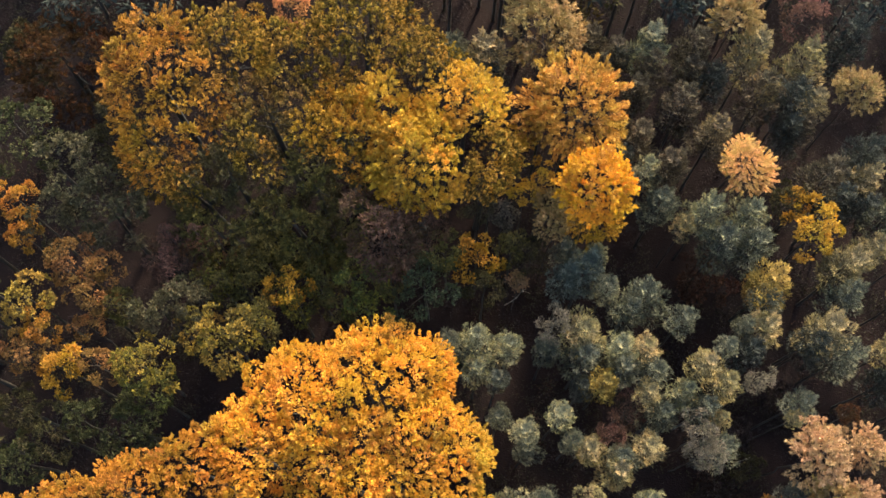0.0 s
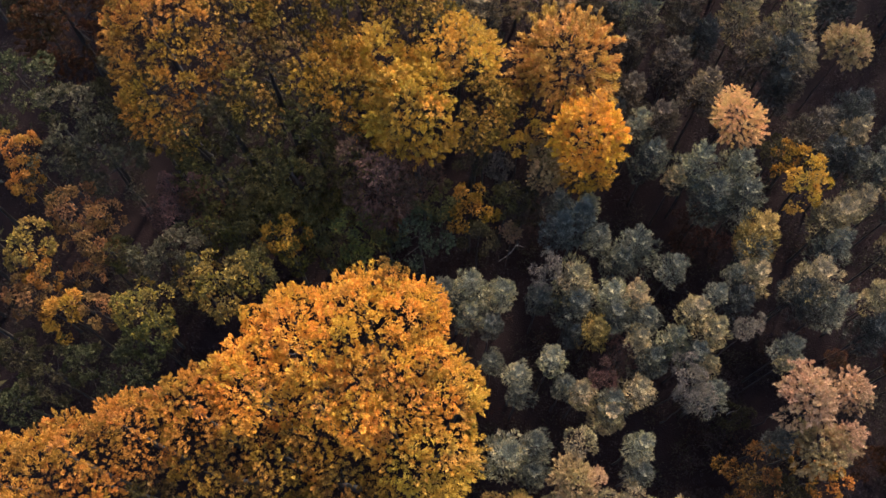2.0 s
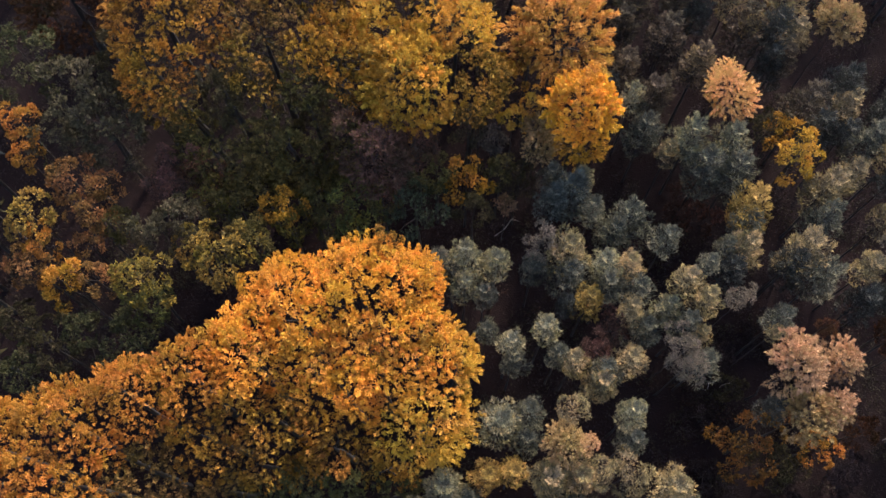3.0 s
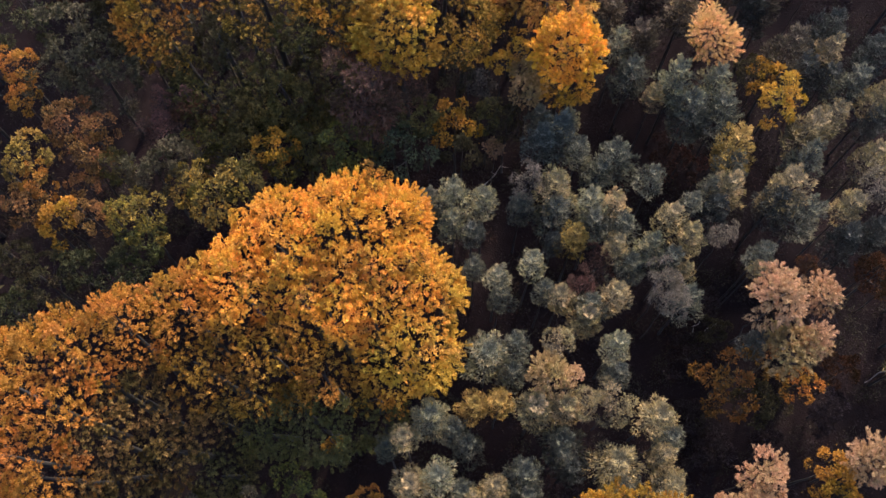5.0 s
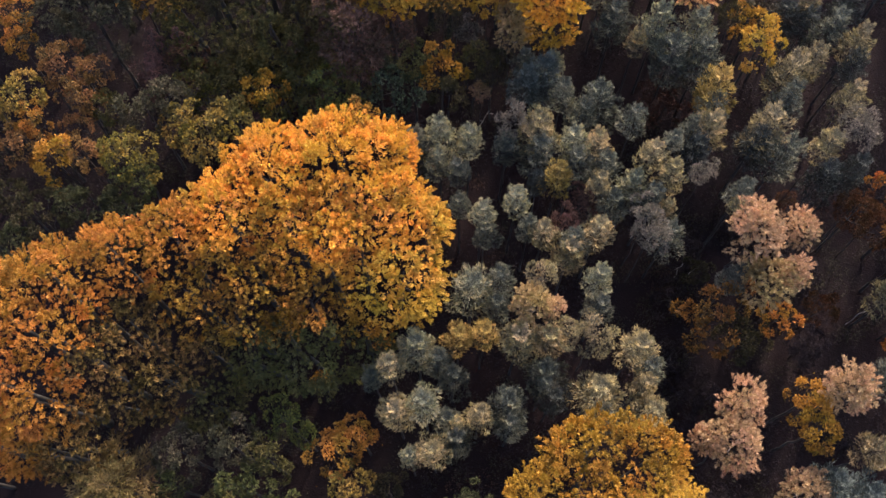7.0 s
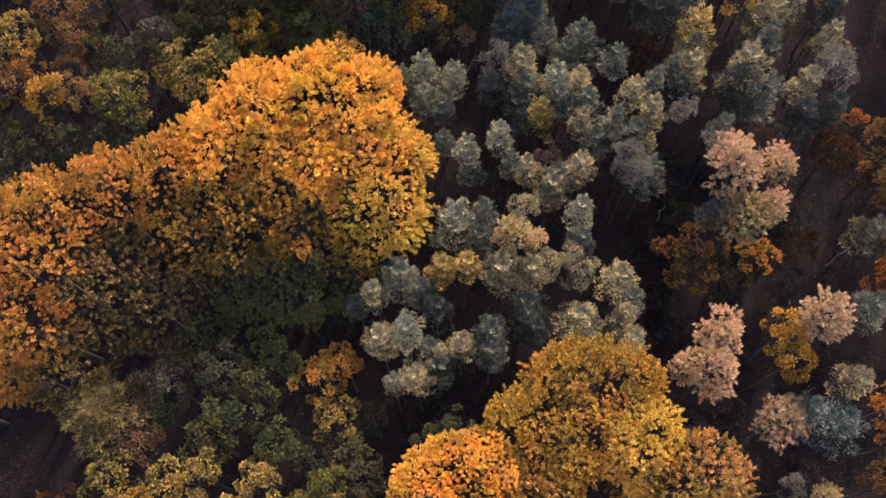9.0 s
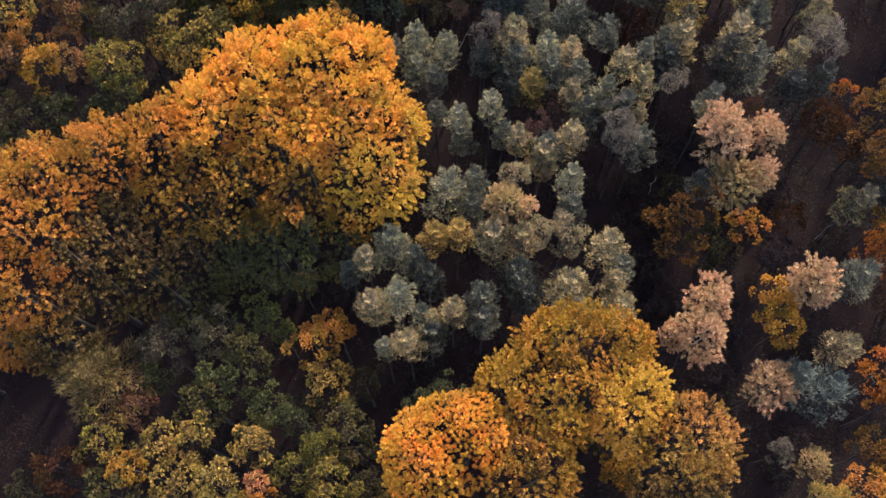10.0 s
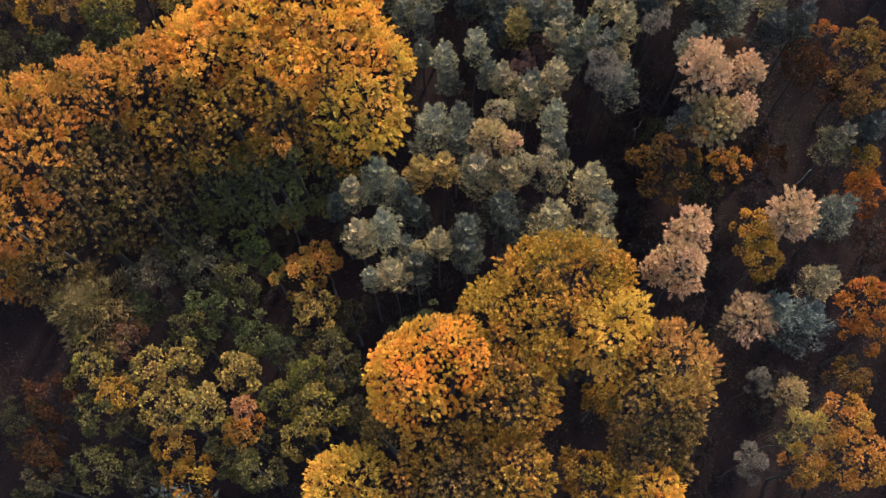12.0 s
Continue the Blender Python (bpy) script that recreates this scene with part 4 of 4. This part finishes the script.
plant(oak, -8.8, -25.8, 15.8, 2.47, "olive")
plant(oak, -11.4, -24.4, 15.1, 2.12, "olive")
plant(oak, -0.9, -20.9, 15.1, 2.14, "darkolive")
plant(oak, -5.7, -8.6, 17.3, 2.58, "orangebrown")
plant(oak, -3.8, -7.2, 16.6, 1.80, "orangebrown")
plant(oak, -4.6, -12.0, 16.6, 2.27, "tangold")
plant(oak, -9.6, -14.4, 15.8, 2.57, "green")
plant(oak, -10.5, -16.6, 15.1, 1.78, "olive")
plant(oak, -3.1, -15.1, 15.8, 2.37, "olive")
plant(oak, -2.0, -17.6, 15.8, 2.35, "darkolive")
plant(oak, -1.3, -11.7, 14.4, 1.92, "darkolive")
plant(oak, -6.6, -15.0, 15.1, 2.08, "darkgreen")
plant(oak, 3.9, -14.3, 16.6, 1.76, "darkgreen")
plant(oak, 5.8, -12.8, 16.6, 1.67, "darkgreen")
# --- golden beech group
plant(beech, 5.2, -19.0, 23.8, 4.00, "honey")
plant(beech, 7.8, -17.3, 23.8, 2.93, "honey")
plant(beech, 6.4, -22.4, 20.9, 2.97, "amber")
plant(beech, 3.2, -23.3, 18.7, 2.56, "brownolive")
plant(beech, 11.9, -14.2, 23.1, 3.59, "olivegold")
plant(beech, 16.2, -10.5, 22.4, 4.14, "olivegold")
plant(beech, 20.0, -9.9, 21.6, 2.93, "olivegold")
plant(beech, 15.1, -15.0, 22.4, 2.99, "olivegold")
plant(beech, 13.0, -20.1, 22.4, 3.26, "amber")
plant(beech, 21.0, -15.1, 23.1, 3.20, "gold")
plant(beech, 25.6, -17.7, 22.4, 3.66, "bronze")
plant(beech, 25.6, -21.4, 20.2, 2.97, "brownolive")
plant(beech, 24.3, -20.3, 17.3, 2.86, "brownolive")
plant(beech, 24.6, -24.4, 18, 2.80, "brownolive")
plant(oak, 20.7, -19.3, 15.1, 1.85, "olivegold")
plant(beech, -0.4, -27.8, 19.4, 3.56, "gold")
plant(beech, 4.2, -26.5, 19.4, 3.20, "amber")
plant(beech, 8.8, -26.6, 20.2, 2.71, "brownolive")
plant(beech, 13.0, -26.2, 20.9, 2.60, "amber")
plant(oak, 19.3, -26.0, 17.3, 2.71, "olivegold")
plant(beech, 24.3, -27.5, 18.7, 2.10, "orange")
# --- right edge
plant(birch, 34.2, -11.9, 15.1, 2.00, "pink")
plant(pine, 39.3, -11.9, 16.6, 2.46, "blue")
plant(pine, 36.8, -10.8, 15.8, 1.79, "blue")
plant(pine, 41.3, -8.4, 15.8, 2.01, "khaki")
plant(birch, 35.1, -17.4, 13.7, 1.29, "greypink")
plant(birch, 37.5, -18.6, 14.4, 1.27, "tanpink")
plant(birch, 37.8, -22.0, 16.6, 2.28, "yellowtan")
plant(oak, 41.3, -21.0, 16.6, 2.48, "orangebrown")
plant(oak, 42.7, -24.4, 15.8, 2.96, "orangebrown")
plant(oak, 38.5, -24.9, 15.1, 2.39, "orangebrown")
plant(birch, 33.6, -24.6, 14.4, 1.64, "greypink")
plant(oak, 44.6, -10.3, 16.6, 2.58, "ember")
plant(oak, 44.7, -13.6, 15.1, 1.98, "ember")
plant(oak, 43.4, -17.4, 14.4, 2.37, "ambergreen")
plant(oak, 46.9, 13.4, 18.7, 3.25, "ambergreen")
plant(oak, 42.9, 15.4, 17.3, 1.05, "ember")
plant(oak, 46.2, 9.7, 17.3, 2.89, "ambergreen")
plant(bush, 44.1, 13.5, 12.2, 2.78, "rust")
plant(pine, 44.6, 5.9, 15.1, 2.01, "khaki")
plant(pine, 47.3, 6.8, 15.8, 2.10, "dark")
plant(bush, 49.0, 3.3, 7.8, 2.70, "ember")
plant(pine, 43.3, -1.9, 16.6, 2.24, "grey")
plant(oak, 47.3, 4.6, 12.2, 1.84, "olivegold")
plant(bush, 49.8, -2.0, 7.8, 2.77, "rustdark")
# --- right edge; darker pine tints stand in for the dim rim of the view
plant(pine, 43.3, 35.8, 16.6, 1.94, "dark")
plant(pine, 41.1, 32.4, 17.3, 2.13, "grey")
plant(pine, 43.3, 30.9, 17.3, 1.80, "khaki")
plant(pine, 42.7, 28.6, 16.6, 1.69, "dark")
plant(pine, 41.8, 24.8, 17.3, 1.87, "khaki")
plant(birch, 41.6, 20.9, 18, 2.14, "greypink")
plant(pine, 38.8, 19.4, 18, 1.66, "warm")
plant(pine, 38.6, 16.8, 16.6, 2.04, "dark")
plant(pine, 41.5, 17.6, 16.6, 1.84, "dark")
plant(oak, 41.9, 13.9, 15.1, 2.26, "rust")
# --- more of the beech groups
plant(beech, -22.1, 41.1, 23.8, 3.21, "amber")
plant(beech, -10.9, 34.2, 21.6, 3.21, "olive")
plant(beech, -16.0, 36.1, 22.4, 3.01, "goldolive")
plant(beech, 0.0, 36.8, 23.1, 2.31, "yellow")
plant(beech, -9.6, 9.7, 24.5, 3.81, "orange")
plant(beech, -3.9, 8.3, 24.5, 3.69, "orange")
plant(beech, 1.1, 10.0, 22.4, 2.12, "gold")
plant(beech, -15.4, 11.4, 23.1, 2.07, "orange")
plant(beech, -26.8, 2.8, 23.1, 2.84, "copper")
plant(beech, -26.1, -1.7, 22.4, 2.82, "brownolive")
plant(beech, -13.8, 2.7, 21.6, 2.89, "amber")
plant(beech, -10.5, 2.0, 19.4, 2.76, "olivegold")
plant(beech, 10.1, -16.0, 22.4, 2.57, "olivegold")
plant(beech, 23.2, -16.7, 21.6, 2.67, "amber")
plant(beech, 17.9, -13.1, 22.4, 2.68, "olivegold")
plant(beech, 10.1, -20.8, 20.9, 2.29, "amber")
plant(beech, 26.7, -16.0, 20.9, 2.00, "bronze")
plant(beech, 26.9, -19.7, 20.2, 1.90, "bronze")
plant(beech, 19.3, -15.4, 18, 2.11, "brownolive")
# --- trees added under the upper group; its shaded flank is put into dark tints
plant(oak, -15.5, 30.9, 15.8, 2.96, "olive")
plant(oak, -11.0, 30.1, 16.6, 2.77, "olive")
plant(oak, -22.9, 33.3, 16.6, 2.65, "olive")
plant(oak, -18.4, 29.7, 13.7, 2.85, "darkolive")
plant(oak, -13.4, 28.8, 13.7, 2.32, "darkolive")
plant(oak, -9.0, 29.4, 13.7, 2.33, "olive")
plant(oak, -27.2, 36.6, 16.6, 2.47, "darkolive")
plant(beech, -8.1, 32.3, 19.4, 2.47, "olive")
plant(oak, -30.2, -21.5, 14.4, 2.45, "darkolive")
plant(oak, -20.3, 26.1, 15.8, 2.41, "olivegreen")
plant(oak, -15.8, 27.4, 15.8, 2.42, "olive")
plant(oak, -11.2, 25.8, 15.8, 2.30, "shadegreen")
plant(oak, -9.2, 24.2, 15.1, 2.00, "olive")
plant(oak, -21.4, 28.7, 15.8, 2.12, "brownpink")
plant(oak, -3.2, 29.2, 15.8, 2.23, "greygreen")
plant(oak, 0.3, 28.7, 15.8, 2.22, "shadegreen")
plant(oak, -13.1, 24.0, 15.8, 2.19, "olivegreen")
plant(oak, -21.7, 21.3, 16.6, 2.15, "tangold")
plant(oak, -35.2, 21.6, 17.3, 1.94, "orangebrown")
# unseen dark oaks, added to fill and darken the gaps beneath the beeches
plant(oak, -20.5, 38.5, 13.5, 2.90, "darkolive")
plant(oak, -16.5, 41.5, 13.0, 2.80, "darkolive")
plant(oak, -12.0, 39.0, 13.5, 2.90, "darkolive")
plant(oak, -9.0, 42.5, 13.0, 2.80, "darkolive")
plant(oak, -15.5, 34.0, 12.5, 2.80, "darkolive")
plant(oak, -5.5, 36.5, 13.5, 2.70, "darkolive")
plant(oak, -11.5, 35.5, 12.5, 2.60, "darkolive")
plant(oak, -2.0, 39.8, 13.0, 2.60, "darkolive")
# --- bushes added on the open floor; deep shade is put into their tint
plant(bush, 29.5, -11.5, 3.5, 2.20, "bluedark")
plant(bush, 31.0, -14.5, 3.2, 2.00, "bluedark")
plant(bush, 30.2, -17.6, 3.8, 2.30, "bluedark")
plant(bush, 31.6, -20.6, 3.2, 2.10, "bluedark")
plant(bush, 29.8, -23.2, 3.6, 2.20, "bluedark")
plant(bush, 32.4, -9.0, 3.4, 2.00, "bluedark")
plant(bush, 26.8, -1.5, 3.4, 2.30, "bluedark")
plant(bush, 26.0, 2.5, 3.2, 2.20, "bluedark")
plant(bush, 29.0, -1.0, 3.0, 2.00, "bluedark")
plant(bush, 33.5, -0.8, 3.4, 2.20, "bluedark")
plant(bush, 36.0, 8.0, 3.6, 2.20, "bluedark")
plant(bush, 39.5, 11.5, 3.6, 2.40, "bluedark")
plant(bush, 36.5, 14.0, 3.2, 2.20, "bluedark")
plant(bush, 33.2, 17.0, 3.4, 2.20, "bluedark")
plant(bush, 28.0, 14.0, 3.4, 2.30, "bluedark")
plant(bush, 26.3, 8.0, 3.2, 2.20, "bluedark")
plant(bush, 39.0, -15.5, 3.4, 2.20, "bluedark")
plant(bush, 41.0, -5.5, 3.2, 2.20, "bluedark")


BEECHES = np.array([(x, y, height, radius) for kind, x, y, height, radius, tint in WOOD if kind is beech])
for kind, *numbers in WOOD:
    kind(*numbers)

# ---- undergrowth and the wood beyond ----
def join(pieces):
    """Verts and faces of many pieces as one."""
    verts, faces, n = [], [], 0
    for v, f in pieces:
        verts.append(v)
        faces.append(np.asarray(f) + n)
        n += len(v)
    return np.concatenate(verts), np.concatenate(faces)


def leafy_heap(x, y, height, radius, leaves, leaf):
    """A low, ragged heap of leaves."""
    ways = unit(rng.normal(size=(leaves, 3)) * [1, 1, 0.8] + [0, 0, 0.5])
    where = ways * [radius, radius, height] * rng.uniform(0.35, 1.0, (leaves, 1))
    where[:, 2] = np.abs(where[:, 2])
    size = leaf * rng.uniform(0.6, 1.4, leaves)
    return spray_arrays(where + [x, y, swell(x, y)], ways + [0, 0, 0.8] + rng.normal(0, 0.4, ways.shape), ways + rng.normal(0, 0.5, ways.shape), size, size * 0.5)


def undergrowth(tint, count, tall, words):
    heaps = [leafy_heap(rng.uniform(-52, 60), rng.uniform(-32, 66), tall * rng.uniform(0.4, 1.6), rng.uniform(0.8, 1.8), 60, 0.22) for _ in range(count)]
    tagged(new("undergrowth", mesh_of("undergrowth", *join(heaps), LEAVES[tint])), words, "undergrowth", kind="stuff")


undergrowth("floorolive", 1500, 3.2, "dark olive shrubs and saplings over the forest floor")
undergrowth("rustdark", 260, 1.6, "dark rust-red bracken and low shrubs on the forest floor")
# heaps added to darken the gaps, with their shade in the tint
undergrowth("bluedark", 1700, 3.0, "near-black undergrowth that stands in for deep shade in the gaps")


def far_wood(tint, count, words):
    """Unseen trees added all round the place, past the edge of the view; they also keep low sun off the floor."""
    crowns, trunks = [], []
    while len(trunks) < count:
        x, y = rng.uniform(-68, 78), rng.uniform(-55, 90)
        if -34 - 0.14 * (y + 28) < x < (50 if y < 30 else 45) and -31 < y < 53:
            continue
        tall, wide = rng.uniform(15, 22), rng.uniform(2.0, 3.6)
        trunks.append(tube([(x, y, -0.2), (x + 0.1, y, tall * 0.5), (x, y + 0.1, tall * 0.85)], [0.22, 0.16, 0.05], 5))
        for way in dome_ways(9, -0.2):
            v, f = leafy_heap(0, 0, wide * 0.4, wide * 0.5, 30, 0.65)
            crowns.append((v + way * [wide * 0.7, wide * 0.7, wide * 0.8] + [x, y, tall - wide * 1.2], f))
    tagged(new("surrounding_wood", mesh_of("surrounding_wood", *join(crowns), LEAVES[tint])), words, "woodland", kind="stuff")
    tagged(new("surrounding_trunks", mesh_of("surrounding_trunks", *join(trunks), BARK["pine"], True)), "bare brown trunks of the surrounding wood", "woodland", kind="stuff")


far_wood("dark", 220, "grey-green pine wood all round")
far_wood("olive", 170, "dull olive mixed wood all round")
far_wood("brownolive", 90, "brownish olive beeches among the surrounding wood")


# ---- bare stems among the trees ----
def dead_stem(x, y, z, length, lean, bearing):
    """A pale, bare, crooked stem with two side twigs; z is its foot's height over the floor."""
    root = new("dead_stem")
    root.matrix_basis = pose(x, y, swell(x, y) + z)
    tagged(root, "pale bare dead stem leaning among the trees", "dead tree", "bare dead stems")
    way = np.array([math.sin(bearing) * math.sin(lean), math.cos(bearing) * math.sin(lean), math.cos(lean)])
    line = [way * length * f + rng.normal(0, 0.025 * length, 3) * (0 < f < 1) for f in (0, 0.25, 0.5, 0.75, 1)]
    part("stem", mesh_of("stem", *tube(line, [0.05, 0.045, 0.04, 0.03, 0.012], 6), BARK["dead"], True), root)
    for f in (2, 3):
        tip = line[f] + unit(way + rng.normal(0, 0.7, 3)) * 0.16 * length
        part("twig", mesh_of("twig", *tube([line[f], (line[f] + tip) / 2 + rng.normal(0, 0.05, 3), tip], [0.025, 0.02, 0.01], 5), BARK["dead"], True), root)


dead_stem(6.3, 27.3, 0, 6.0, 0.3, 1.5)
dead_stem(27.1, 11.1, 0, 4.0, 0.1, 0.4)
dead_stem(28.6, 11.4, 0, 3.4, 0.2, 1.2)
dead_stem(44.3, 6.2, 0, 4.2, 0.35, 1.0)
